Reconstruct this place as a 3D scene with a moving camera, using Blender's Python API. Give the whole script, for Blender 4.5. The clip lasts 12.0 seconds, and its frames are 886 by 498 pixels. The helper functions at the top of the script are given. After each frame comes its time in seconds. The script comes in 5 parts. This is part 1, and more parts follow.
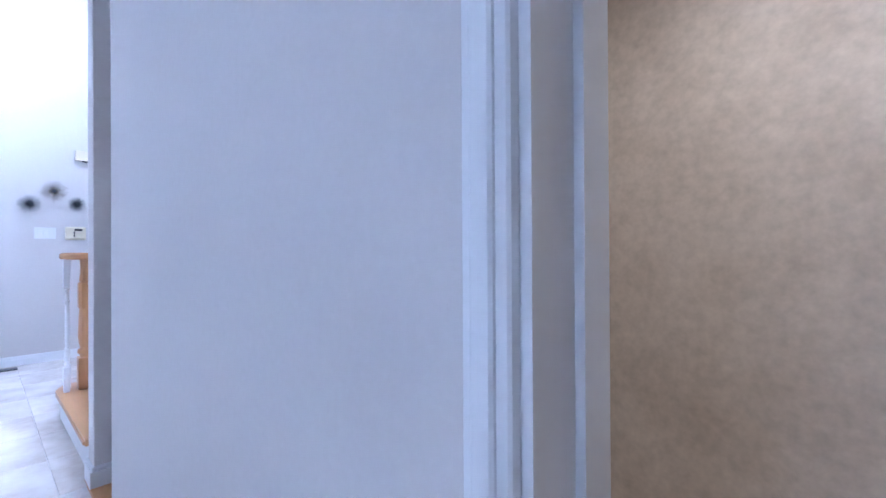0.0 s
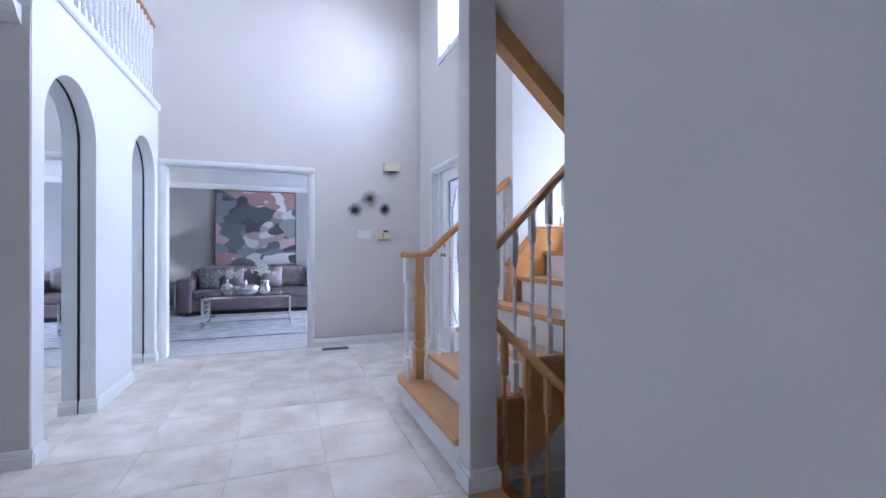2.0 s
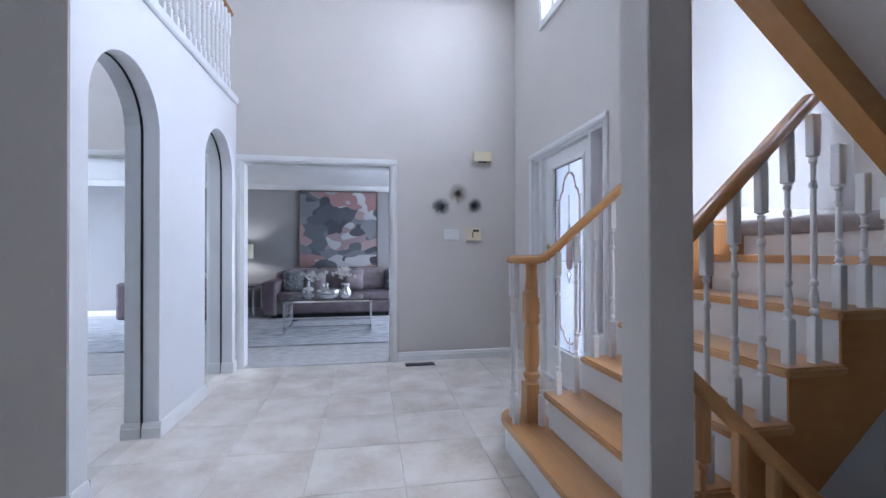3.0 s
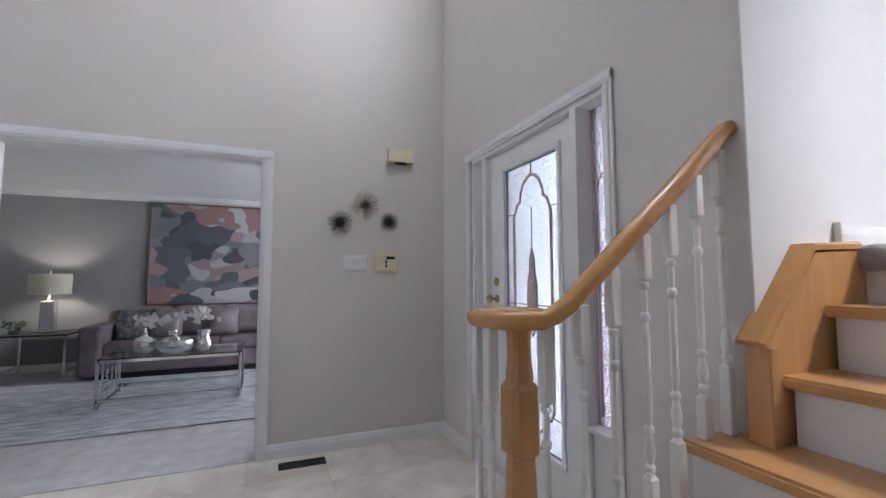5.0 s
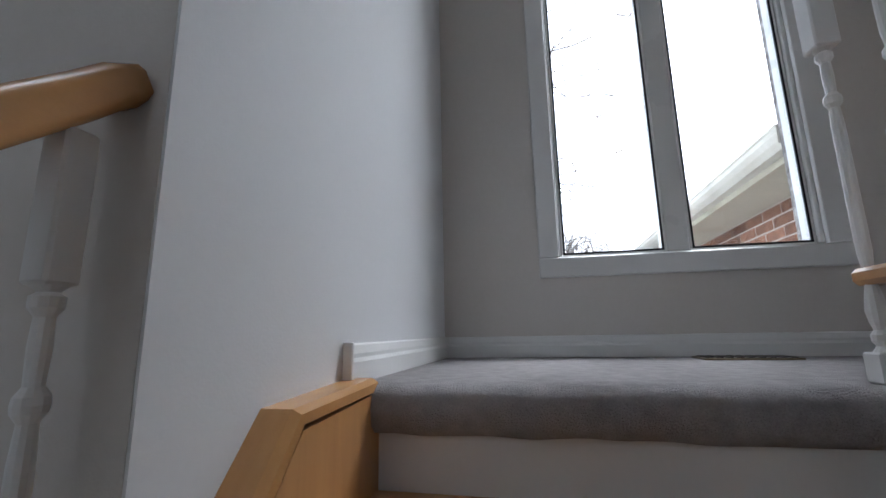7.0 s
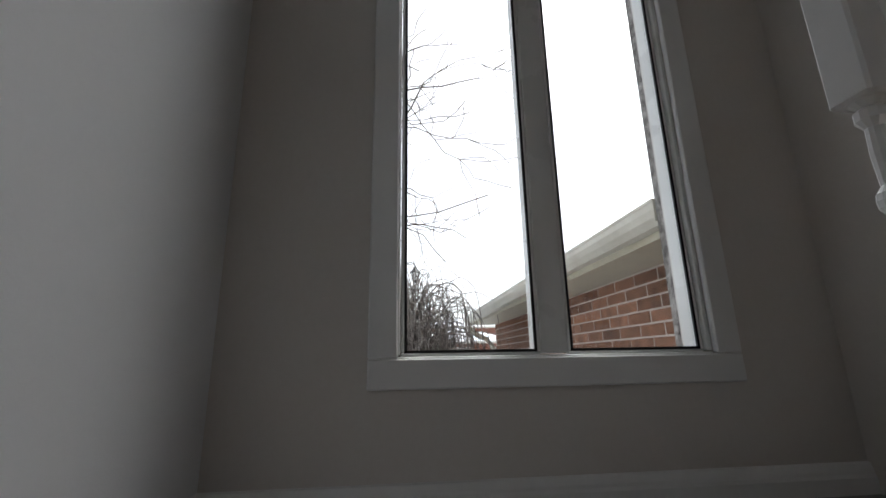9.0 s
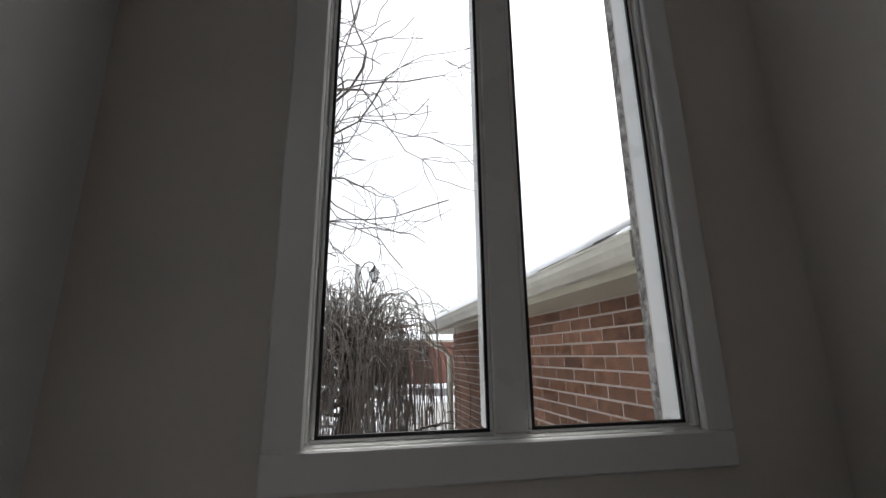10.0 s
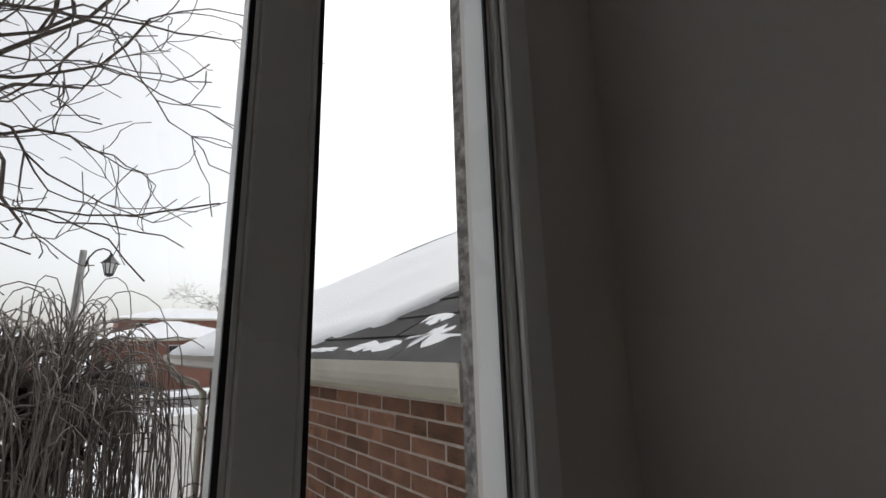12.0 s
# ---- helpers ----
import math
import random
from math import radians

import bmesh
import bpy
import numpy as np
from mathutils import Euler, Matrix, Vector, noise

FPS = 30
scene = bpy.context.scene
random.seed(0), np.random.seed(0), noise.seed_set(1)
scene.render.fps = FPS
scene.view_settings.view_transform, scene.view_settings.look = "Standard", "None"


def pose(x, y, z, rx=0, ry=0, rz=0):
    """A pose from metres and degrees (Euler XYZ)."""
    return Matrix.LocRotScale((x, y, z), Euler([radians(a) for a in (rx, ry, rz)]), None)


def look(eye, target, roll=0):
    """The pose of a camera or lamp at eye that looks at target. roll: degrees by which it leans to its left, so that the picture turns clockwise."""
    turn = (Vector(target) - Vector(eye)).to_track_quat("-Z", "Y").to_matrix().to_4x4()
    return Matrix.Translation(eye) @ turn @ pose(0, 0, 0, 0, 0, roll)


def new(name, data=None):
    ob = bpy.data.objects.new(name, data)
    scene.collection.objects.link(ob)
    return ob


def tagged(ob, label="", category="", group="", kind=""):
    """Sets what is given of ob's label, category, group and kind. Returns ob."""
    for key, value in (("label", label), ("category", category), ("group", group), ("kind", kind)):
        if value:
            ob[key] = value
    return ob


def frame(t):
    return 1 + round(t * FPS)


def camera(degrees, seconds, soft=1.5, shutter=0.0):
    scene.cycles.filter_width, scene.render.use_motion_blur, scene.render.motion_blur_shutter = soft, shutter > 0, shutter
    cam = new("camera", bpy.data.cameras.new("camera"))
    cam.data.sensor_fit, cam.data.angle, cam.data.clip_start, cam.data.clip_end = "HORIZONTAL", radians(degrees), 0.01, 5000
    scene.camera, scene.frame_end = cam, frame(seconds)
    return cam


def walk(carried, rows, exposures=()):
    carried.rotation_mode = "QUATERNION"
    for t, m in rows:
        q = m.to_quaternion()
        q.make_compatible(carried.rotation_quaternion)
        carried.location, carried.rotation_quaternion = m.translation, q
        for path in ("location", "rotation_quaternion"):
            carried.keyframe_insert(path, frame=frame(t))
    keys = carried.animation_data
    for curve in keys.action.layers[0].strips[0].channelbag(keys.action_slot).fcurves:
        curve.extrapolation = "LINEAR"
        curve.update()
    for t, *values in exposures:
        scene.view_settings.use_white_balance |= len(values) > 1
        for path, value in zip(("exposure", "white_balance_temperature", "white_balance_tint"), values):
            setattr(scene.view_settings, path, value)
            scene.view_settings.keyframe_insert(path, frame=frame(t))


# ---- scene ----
cam = camera(92.0, 12.0)
PATH = [
    (0, (0.942, 0.151, 1.141), (2.414, 1.505, 1.148), -0.3),
    (0.5, (0.824, 0.239, 1.147), (2.271, 1.62, 1.136), -0.6),
    (1, (0.654, 0.356, 1.145), (1.948, 1.881, 1.146), -0.3),
    (1.5, (0.587, 0.692, 1.14), (1.578, 2.428, 1.154), -0.2),
    (2, (0.505, 0.953, 1.143), (1.196, 2.829, 1.151), -0.1),
    (2.5, (0.514, 1.305, 1.141), (0.935, 3.26, 1.157), -0.2),
    (2.7, (0.522, 1.475, 1.151), (0.866, 3.445, 1.162), -0.1),
    (4.3, (0.613, 2.558, 1.173), (0.986, 4.522, 1.223), -0.2),
    (4.5, (0.643, 2.704, 1.188), (1.086, 4.653, 1.253), -0.2),
    (5, (0.807, 3.017, 1.221), (1.565, 4.863, 1.362), -0.1),
    (5.5, (1.055, 3.263, 1.26), (2.179, 4.902, 1.478), -0.4),
    (6, (1.303, 3.432, 1.275), (2.79, 4.738, 1.565), -0.7),
    (6.5, (1.529, 3.479, 1.303), (3.312, 4.314, 1.654), -0.5),
    (7, (1.798, 3.47, 1.424), (3.712, 3.903, 1.807), -1.0),
    (7.5, (1.989, 3.452, 1.496), (3.936, 3.671, 1.898), -1.1),
    (7.7, (2.047, 3.463, 1.543), (3.997, 3.608, 1.962), -1.2),
    (9.3, (2.385, 3.362, 1.735), (4.306, 3.128, 2.237), -0.9),
    (9.5, (2.43, 3.338, 1.777), (4.352, 3.094, 2.276), -0.8),
    (10, (2.543, 3.302, 1.862), (4.446, 2.923, 2.343), -0.7),
    (10.5, (2.614, 3.297, 1.954), (4.498, 2.815, 2.418), -0.5),
    (11, (2.746, 3.317, 2.046), (4.563, 2.616, 2.5), -0.4),
    (11.5, (2.839, 3.26, 2.142), (4.525, 2.279, 2.582), -0.7),
    (12, (2.916, 3.153, 2.261), (4.417, 1.904, 2.69), -1.5),
]
EXPOSURES = [(0, 4.9, 4550, 20), (0.5, 4.75, 4700, 20), (1.0, 4.5, 4850, 20), (1.5, 4.25, 5000, 20), (2.7, 3.82, 5250, 16), (4.5, 3.35, 5850, 14), (5.2, 3.4, 6050, 15), (6.0, 3.25, 6050, 13), (6.6, 2.85, 5900, 11), (7.0, 2.25, 5750, 9), (7.7, 1.6, 5700, 8), (9.5, 1.05, 6450, 10), (10.5, 0.7, 6450, 11), (11.5, 0.3, 6600, 11), (12, 0.3, 6650, 11)]
walk(cam, [(t, look(e, g, r)) for t, e, g, r in PATH], EXPOSURES)

# ---------- world, sun, exposure ----------
world = bpy.data.worlds.new("sky_world")
scene.world = world
world.use_nodes = True
_n = world.node_tree.nodes
_sky = _n.new("ShaderNodeTexSky")
_sky.sky_type, _sky.sun_disc = "NISHITA", False
_sky.sun_elevation, _sky.sun_rotation = radians(59), radians(132)
_sky.dust_density = 3.0
_hs = _n.new("ShaderNodeHueSaturation")
_hs.inputs["Saturation"].default_value = 0.22
world.node_tree.links.new(_sky.outputs[0], _hs.inputs["Color"])
world.node_tree.links.new(_hs.outputs[0], _n["Background"].inputs[0])
_n["Background"].inputs[1].default_value = 0.15

sun_data = bpy.data.lights.new("sun", "SUN")
sun_data.energy, sun_data.angle, sun_data.color = 0.8, radians(28), (1.0, 0.98, 0.95)
sun = new("sun", sun_data)
sun.matrix_world = look((9.0, -8.0, 20.0), (0, 0, 0))


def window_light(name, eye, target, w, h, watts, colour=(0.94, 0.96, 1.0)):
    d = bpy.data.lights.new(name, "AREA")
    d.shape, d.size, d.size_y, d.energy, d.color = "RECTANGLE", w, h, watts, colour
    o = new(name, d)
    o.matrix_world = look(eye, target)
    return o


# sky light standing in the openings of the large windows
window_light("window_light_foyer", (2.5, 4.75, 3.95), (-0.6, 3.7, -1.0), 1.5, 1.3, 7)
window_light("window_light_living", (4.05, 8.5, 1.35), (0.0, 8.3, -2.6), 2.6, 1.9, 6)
# added fill for the foyer, set in an invented gallery window out of view
window_light("gallery_fill_light", (-3.15, 4.9, 4.2), (0.0, 4.9, 1.6), 1.5, 1.2, 1.4)


# ---------- materials ----------
def material(name, colour, rough=0.6, metal=0.0, vary=0.08, scale=6.0, fine=90.0, bump=0.05, bump_scale=120.0,
             stretch=(1, 1, 1), second=None, piece=0.0, spec=0.5, coat=0.0, rough_vary=0.08):
    """A surface with variation at two scales, fine relief and, for pieces, a tone of its own for each one."""
    m = bpy.data.materials.new(name)
    m.use_nodes = True
    t = m.node_tree
    n, l = t.nodes, t.links
    b = n["Principled BSDF"]
    co = n.new("ShaderNodeTexCoord")
    mp = n.new("ShaderNodeMapping")
    mp.inputs["Scale"].default_value = stretch
    l.new(co.outputs["Object"], mp.inputs["Vector"])
    vec = mp.outputs["Vector"]
    info = None
    if piece:
        info = n.new("ShaderNodeObjectInfo")
        comb = n.new("ShaderNodeCombineXYZ")
        mul = n.new("ShaderNodeMath")
        mul.operation, mul.inputs[1].default_value = "MULTIPLY", 37.0
        l.new(info.outputs["Random"], mul.inputs[0])
        for i in range(3):
            l.new(mul.outputs[0], comb.inputs[i])
        add = n.new("ShaderNodeVectorMath")
        l.new(vec, add.inputs[0])
        l.new(comb.outputs[0], add.inputs[1])
        vec = add.outputs[0]
    big = n.new("ShaderNodeTexNoise")
    big.inputs["Scale"].default_value, big.inputs["Detail"].default_value = scale, 5
    small = n.new("ShaderNodeTexNoise")
    small.inputs["Scale"].default_value, small.inputs["Detail"].default_value = fine, 3
    l.new(vec, big.inputs["Vector"])
    l.new(vec, small.inputs["Vector"])
    ramp = n.new("ShaderNodeValToRGB")
    c2 = second or [c * (1 - 2.2 * vary) for c in colour]
    ramp.color_ramp.elements[0].position, ramp.color_ramp.elements[1].position = 0.3, 0.68
    ramp.color_ramp.elements[0].color, ramp.color_ramp.elements[1].color = (*c2, 1), (*colour, 1)
    l.new(big.outputs["Fac"], ramp.inputs[0])
    mix = n.new("ShaderNodeMixRGB")
    mix.blend_type, mix.inputs[0].default_value = "OVERLAY", min(1.0, vary * 2.5)
    l.new(ramp.outputs[0], mix.inputs[1])
    l.new(small.outputs["Fac"], mix.inputs[2])
    last = mix.outputs[0]
    if piece:
        hs = n.new("ShaderNodeHueSaturation")
        mr = n.new("ShaderNodeMapRange")
        mr.inputs["To Min"].default_value, mr.inputs["To Max"].default_value = 1 - piece, 1 + piece
        l.new(info.outputs["Random"], mr.inputs["Value"])
        l.new(mr.outputs[0], hs.inputs["Value"])
        l.new(last, hs.inputs["Color"])
        last = hs.outputs[0]
    l.new(last, b.inputs["Base Color"])
    rr = n.new("ShaderNodeMapRange")
    rr.inputs["To Min"].default_value, rr.inputs["To Max"].default_value = max(0.02, rough - rough_vary), min(1, rough + rough_vary)
    l.new(big.outputs["Fac"], rr.inputs["Value"])
    l.new(rr.outputs[0], b.inputs["Roughness"])
    b.inputs["Metallic"].default_value = metal
    b.inputs["Specular IOR Level"].default_value = spec
    b.inputs["Coat Weight"].default_value = coat
    b.inputs["Coat Roughness"].default_value = 0.15
    if bump:
        tex = n.new("ShaderNodeTexNoise")
        tex.inputs["Scale"].default_value, tex.inputs["Detail"].default_value = bump_scale, 4
        l.new(vec, tex.inputs["Vector"])
        bp = n.new("ShaderNodeBump")
        bp.inputs["Strength"].default_value, bp.inputs["Distance"].default_value = bump, 0.01
        l.new(tex.outputs["Fac"], bp.inputs["Height"])
        l.new(bp.outputs[0], b.inputs["Normal"])
    return m


def glass_material(name, colour=(0.96, 0.98, 0.98), rough=0.0, bump=0.0, bump_scale=30.0):
    m = bpy.data.materials.new(name)
    m.use_nodes = True
    n, l = m.node_tree.nodes, m.node_tree.links
    b = n["Principled BSDF"]
    b.inputs["Base Color"].default_value = (*colour, 1)
    b.inputs["Transmission Weight"].default_value = 1.0
    b.inputs["Roughness"].default_value = rough
    b.inputs["IOR"].default_value = 1.45
    if bump:
        tex = n.new("ShaderNodeTexNoise")
        tex.inputs["Scale"].default_value = bump_scale
        co = n.new("ShaderNodeTexCoord")
        l.new(co.outputs["Object"], tex.inputs["Vector"])
        bp = n.new("ShaderNodeBump")
        bp.inputs["Strength"].default_value, bp.inputs["Distance"].default_value = bump, 0.02
        l.new(tex.outputs["Fac"], bp.inputs["Height"])
        l.new(bp.outputs[0], b.inputs["Normal"])
    return m


M = {}
M["wall"] = material("wall_paint", (0.67, 0.632, 0.592), 0.62, vary=0.025, scale=1.3, fine=60, bump=0.06, bump_scale=220)
# white paint with the blue-white daylight of alcove and arches put into its colour
M["wall_white"] = material("daylit_white_paint", (0.77, 0.775, 0.785), 0.62, vary=0.02, scale=1.3, bump=0.06, bump_scale=220)
M["wall_grey"] = material("living_paint", (0.35, 0.345, 0.35), 0.62, vary=0.03, scale=1.2, bump=0.05, bump_scale=220)
M["wallpaper"] = material("mottled_wallpaper", (0.52, 0.45, 0.35), 0.7, vary=0.1, scale=5, fine=26, bump=0.08, bump_scale=60,
                          second=(0.44, 0.37, 0.28))
M["ceiling"] = material("ceiling_paint", (0.78, 0.78, 0.77), 0.8, vary=0.02, scale=2, bump=0.12, bump_scale=300)
M["trim"] = material("white_trim_paint", (0.8, 0.8, 0.79), 0.32, vary=0.02, scale=4, bump=0.02, bump_scale=60)
M["vinyl"] = material("white_vinyl", (0.78, 0.78, 0.76), 0.28, vary=0.02, scale=4, bump=0.01)
M["oak"] = material("honey_oak", (0.58, 0.305, 0.115), 0.32, vary=0.02, scale=5, fine=120, bump=0.05, bump_scale=140,
                    stretch=(9, 9, 0.8), second=(0.51, 0.26, 0.095), coat=0.2, rough_vary=0.04)
M["oak_y"] = material("honey_oak_tread", (0.59, 0.32, 0.125), 0.3, vary=0.02, scale=5, fine=120, bump=0.05, bump_scale=140,
                      stretch=(9, 0.8, 9), second=(0.53, 0.28, 0.105), coat=0.2, rough_vary=0.04)
M["oak_x"] = material("honey_oak_rail", (0.57, 0.30, 0.11), 0.26, vary=0.02, scale=5, fine=120, bump=0.04, bump_scale=140,
                      stretch=(2.0, 9, 5), second=(0.52, 0.265, 0.095), coat=0.2, rough_vary=0.03)
M["tile"] = material("beige_ceramic", (0.84, 0.785, 0.715), 0.2, vary=0.08, scale=4.2, fine=30, bump=0.03, bump_scale=14,
                     second=(0.65, 0.575, 0.49), piece=0.04, rough_vary=0.08)
M["grout"] = material("grey_grout", (0.70, 0.655, 0.60), 0.85, vary=0.08, scale=20, bump=0.2, bump_scale=300)
M["carpet"] = material("grey_carpet", (0.47, 0.445, 0.45), 0.95, vary=0.10, scale=30, fine=300, bump=1.0, bump_scale=330, spec=0.1)
M["carpet_light"] = material("pale_carpet", (0.62, 0.61, 0.60), 0.95, vary=0.1, scale=9, fine=300, bump=0.6, bump_scale=280, spec=0.1)
M["rug"] = material("distressed_rug", (0.66, 0.67, 0.69), 0.95, vary=0.25, scale=7, fine=60, bump=0.5, bump_scale=240,
                    second=(0.30, 0.32, 0.35), stretch=(0.7, 2.2, 1), spec=0.1)
M["sofa"] = material("mauve_velvet", (0.20, 0.165, 0.18), 0.75, vary=0.12, scale=6, fine=140, bump=0.2, bump_scale=400,
                     second=(0.13, 0.105, 0.12), spec=0.3)
M["cushion"] = material("grey_mauve_cushion", (0.30, 0.26, 0.275), 0.8, vary=0.15, scale=9, fine=160, bump=0.2, bump_scale=300)
M["chrome"] = material("polished_chrome", (0.78, 0.79, 0.80), 0.09, 1.0, vary=0.02, scale=8, bump=0.0)
M["silver"] = material("silver_ceramic", (0.74, 0.74, 0.74), 0.14, 0.9, vary=0.05, scale=20, bump=0.05, bump_scale=40)
M["brass"] = material("aged_brass", (0.55, 0.40, 0.16), 0.28, 1.0, vary=0.1, scale=30, bump=0.02)
M["black"] = material("black_metal", (0.02, 0.02, 0.022), 0.45, 0.3, vary=0.1, scale=30, bump=0.03)
M["dark_star"] = material("blackened_metal", (0.05, 0.055, 0.06), 0.35, 0.8, vary=0.1, scale=40, bump=0.0)
M["bronze"] = material("dark_bronze", (0.22, 0.17, 0.11), 0.35, 0.9, vary=0.1, scale=40, bump=0.0)
M["gasket"] = material("black_rubber", (0.012, 0.012, 0.013), 0.55, vary=0.05, bump=0.02)
M["ivory"] = material("ivory_plastic", (0.78, 0.70, 0.50), 0.4, vary=0.03, scale=9, bump=0.01)
M["plastic"] = material("white_plastic", (0.8, 0.8, 0.79), 0.35, vary=0.02, scale=9, bump=0.01)
M["shade"] = material("linen_shade", (0.72, 0.68, 0.55), 0.9, vary=0.06, scale=30, fine=220, bump=0.3, bump_scale=300)
M["petal"] = material("white_petal", (0.82, 0.80, 0.78), 0.6, vary=0.05, scale=20, bump=0.1)
M["leaf"] = material("green_leaf", (0.05, 0.11, 0.04), 0.5, vary=0.2, scale=20, bump=0.1)
M["brick"] = material("red_brown_brick", (0.35, 0.18, 0.115), 0.88, vary=0.25, scale=18, fine=130, bump=1.0, bump_scale=110,
                      second=(0.17, 0.09, 0.062), piece=0.36, spec=0.2)
M["mortar"] = material("pale_mortar", (0.60, 0.53, 0.47), 0.9, vary=0.1, scale=20, bump=0.5, bump_scale=160, spec=0.2)
M["reveal"] = material("rough_grey_masonry", (0.42, 0.40, 0.38), 0.9, vary=0.3, scale=40, fine=120, bump=1.0, bump_scale=70,
                       second=(0.10, 0.092, 0.085), spec=0.2)
M["snow"] = material("snow", (0.82, 0.84, 0.87), 0.75, vary=0.03, scale=2.5, fine=40, bump=0.35, bump_scale=9, spec=0.3)
M["shingle"] = material("charcoal_shingle", (0.10, 0.098, 0.10), 0.9, vary=0.25, scale=20, fine=260, bump=0.7, bump_scale=260,
                        piece=0.25, second=(0.04, 0.04, 0.043), spec=0.2)
M["gutter"] = material("ivory_aluminium", (0.66, 0.635, 0.55), 0.35, vary=0.06, scale=5, fine=50, bump=0.03, bump_scale=20,
                       second=(0.56, 0.53, 0.45))
M["frieze"] = material("cream_aluminium", (0.54, 0.51, 0.40), 0.45, vary=0.06, scale=5, fine=50, bump=0.03, bump_scale=20)
M["bark"] = material("grey_brown_bark", (0.115, 0.095, 0.08), 0.9, vary=0.25, scale=12, fine=90, bump=0.8, bump_scale=60, spec=0.2)
M["twig"] = material("grey_twig", (0.30, 0.27, 0.245), 0.8, vary=0.2, scale=8, fine=60, bump=0.2, spec=0.25)
M["concrete"] = material("salted_concrete", (0.42, 0.41, 0.39), 0.85, vary=0.12, scale=2.5, fine=60, bump=0.3, bump_scale=90)
M["asphalt"] = material("wet_asphalt", (0.09, 0.09, 0.095), 0.7, vary=0.2, scale=1.2, fine=60, bump=0.3, bump_scale=90)
M["far_brick"] = material("far_red_brick", (0.30, 0.14, 0.10), 0.85, vary=0.12, scale=2, fine=18, bump=0.2, bump_scale=20)
M["came"] = material("mauve_came_glass", (0.60, 0.46, 0.46), 0.25, vary=0.1, scale=30, bump=0.1)
M["lead"] = material("lead_came", (0.25, 0.24, 0.24), 0.45, 0.7, vary=0.1, scale=40, bump=0.05)
M["car"] = material("dark_blue_paint", (0.02, 0.03, 0.06), 0.25, 0.2, vary=0.05, bump=0.0, coat=0.6)
M["glass"] = glass_material("clear_glass")
M["lead_glass"] = glass_material("rippled_glass", (0.50, 0.58, 0.67), 0.30, 0.6, 70.0)
M["side_glass"] = glass_material("mauve_rippled_glass", (0.34, 0.33, 0.38), 0.30, 0.6, 70.0)
_m = bpy.data.materials.new("mirror_silver")
_m.use_nodes = True
_b = _m.node_tree.nodes["Principled BSDF"]
_b.inputs["Base Color"].default_value, _b.inputs["Metallic"].default_value, _b.inputs["Roughness"].default_value = (0.86, 0.88, 0.88, 1), 1.0, 0.01
M["mirror"] = _m


# ---------- building helpers ----------
def box(bm, x0, y0, z0, x1, y1, z1, bev=0.0, seg=1):
    v = [bm.verts.new(p) for p in ((x0, y0, z0), (x1, y0, z0), (x1, y1, z0), (x0, y1, z0),
                                   (x0, y0, z1), (x1, y0, z1), (x1, y1, z1), (x0, y1, z1))]
    f = [bm.faces.new([v[i] for i in q]) for q in ((3, 2, 1, 0), (4, 5, 6, 7), (0, 1, 5, 4), (1, 2, 6, 5), (2, 3, 7, 6), (3, 0, 4, 7))]
    if bev:
        es = {e for q in f for e in q.edges}
        bmesh.ops.bevel(bm, geom=list(es), offset=bev, segments=seg, affect="EDGES", profile=0.5)
    return bm


def prism(bm, outline, axis, a, b):
    """Extrudes a 2D outline along an axis from a to b. axis x: outline (y, z); y: (x, z); z: (x, y)."""
    def place(p, s):
        return {"x": (s, p[0], p[1]), "y": (p[0], s, p[1]), "z": (p[0], p[1], s)}[axis]
    lo = [bm.verts.new(place(p, a)) for p in outline]
    hi = [bm.verts.new(place(p, b)) for p in outline]
    n = len(outline)
    bm.faces.new(lo[::-1])
    bm.faces.new(hi)
    for i in range(n):
        bm.faces.new((lo[i], lo[(i + 1) % n], hi[(i + 1) % n], hi[i]))
    return bm


def lathe(bm, profile, x=0.0, y=0.0, z=0.0, seg=12, cap=True):
    rings = [[bm.verts.new((x + r * math.cos(2 * math.pi * i / seg), y + r * math.sin(2 * math.pi * i / seg), z + h))
              for i in range(seg)] for r, h in profile]
    for a, b in zip(rings, rings[1:]):
        for i in range(seg):
            bm.faces.new((a[i], a[(i + 1) % seg], b[(i + 1) % seg], b[i]))
    if cap:
        bm.faces.new(rings[0][::-1])
        bm.faces.new(rings[-1])
    return bm


def sweep(bm, path, section):
    """Sweeps a closed 2D section (side, up) along a path; the section stays upright."""
    pts = [Vector(p) for p in path]
    rings = []
    for i, p in enumerate(pts):
        d = (pts[min(i + 1, len(pts) - 1)] - pts[max(i - 1, 0)]).normalized()
        side = d.cross(Vector((0, 0, 1)))
        side = side.normalized() if side.length > 1e-4 else Vector((1, 0, 0))
        up = side.cross(d)
        rings.append([bm.verts.new(p + side * s + up * u) for s, u in section])
    n = len(section)
    for a, b in zip(rings, rings[1:]):
        for i in range(n):
            bm.faces.new((a[i], a[(i + 1) % n], b[(i + 1) % n], b[i]))
    bm.faces.new(rings[0][::-1])
    bm.faces.new(rings[-1])
    return bm


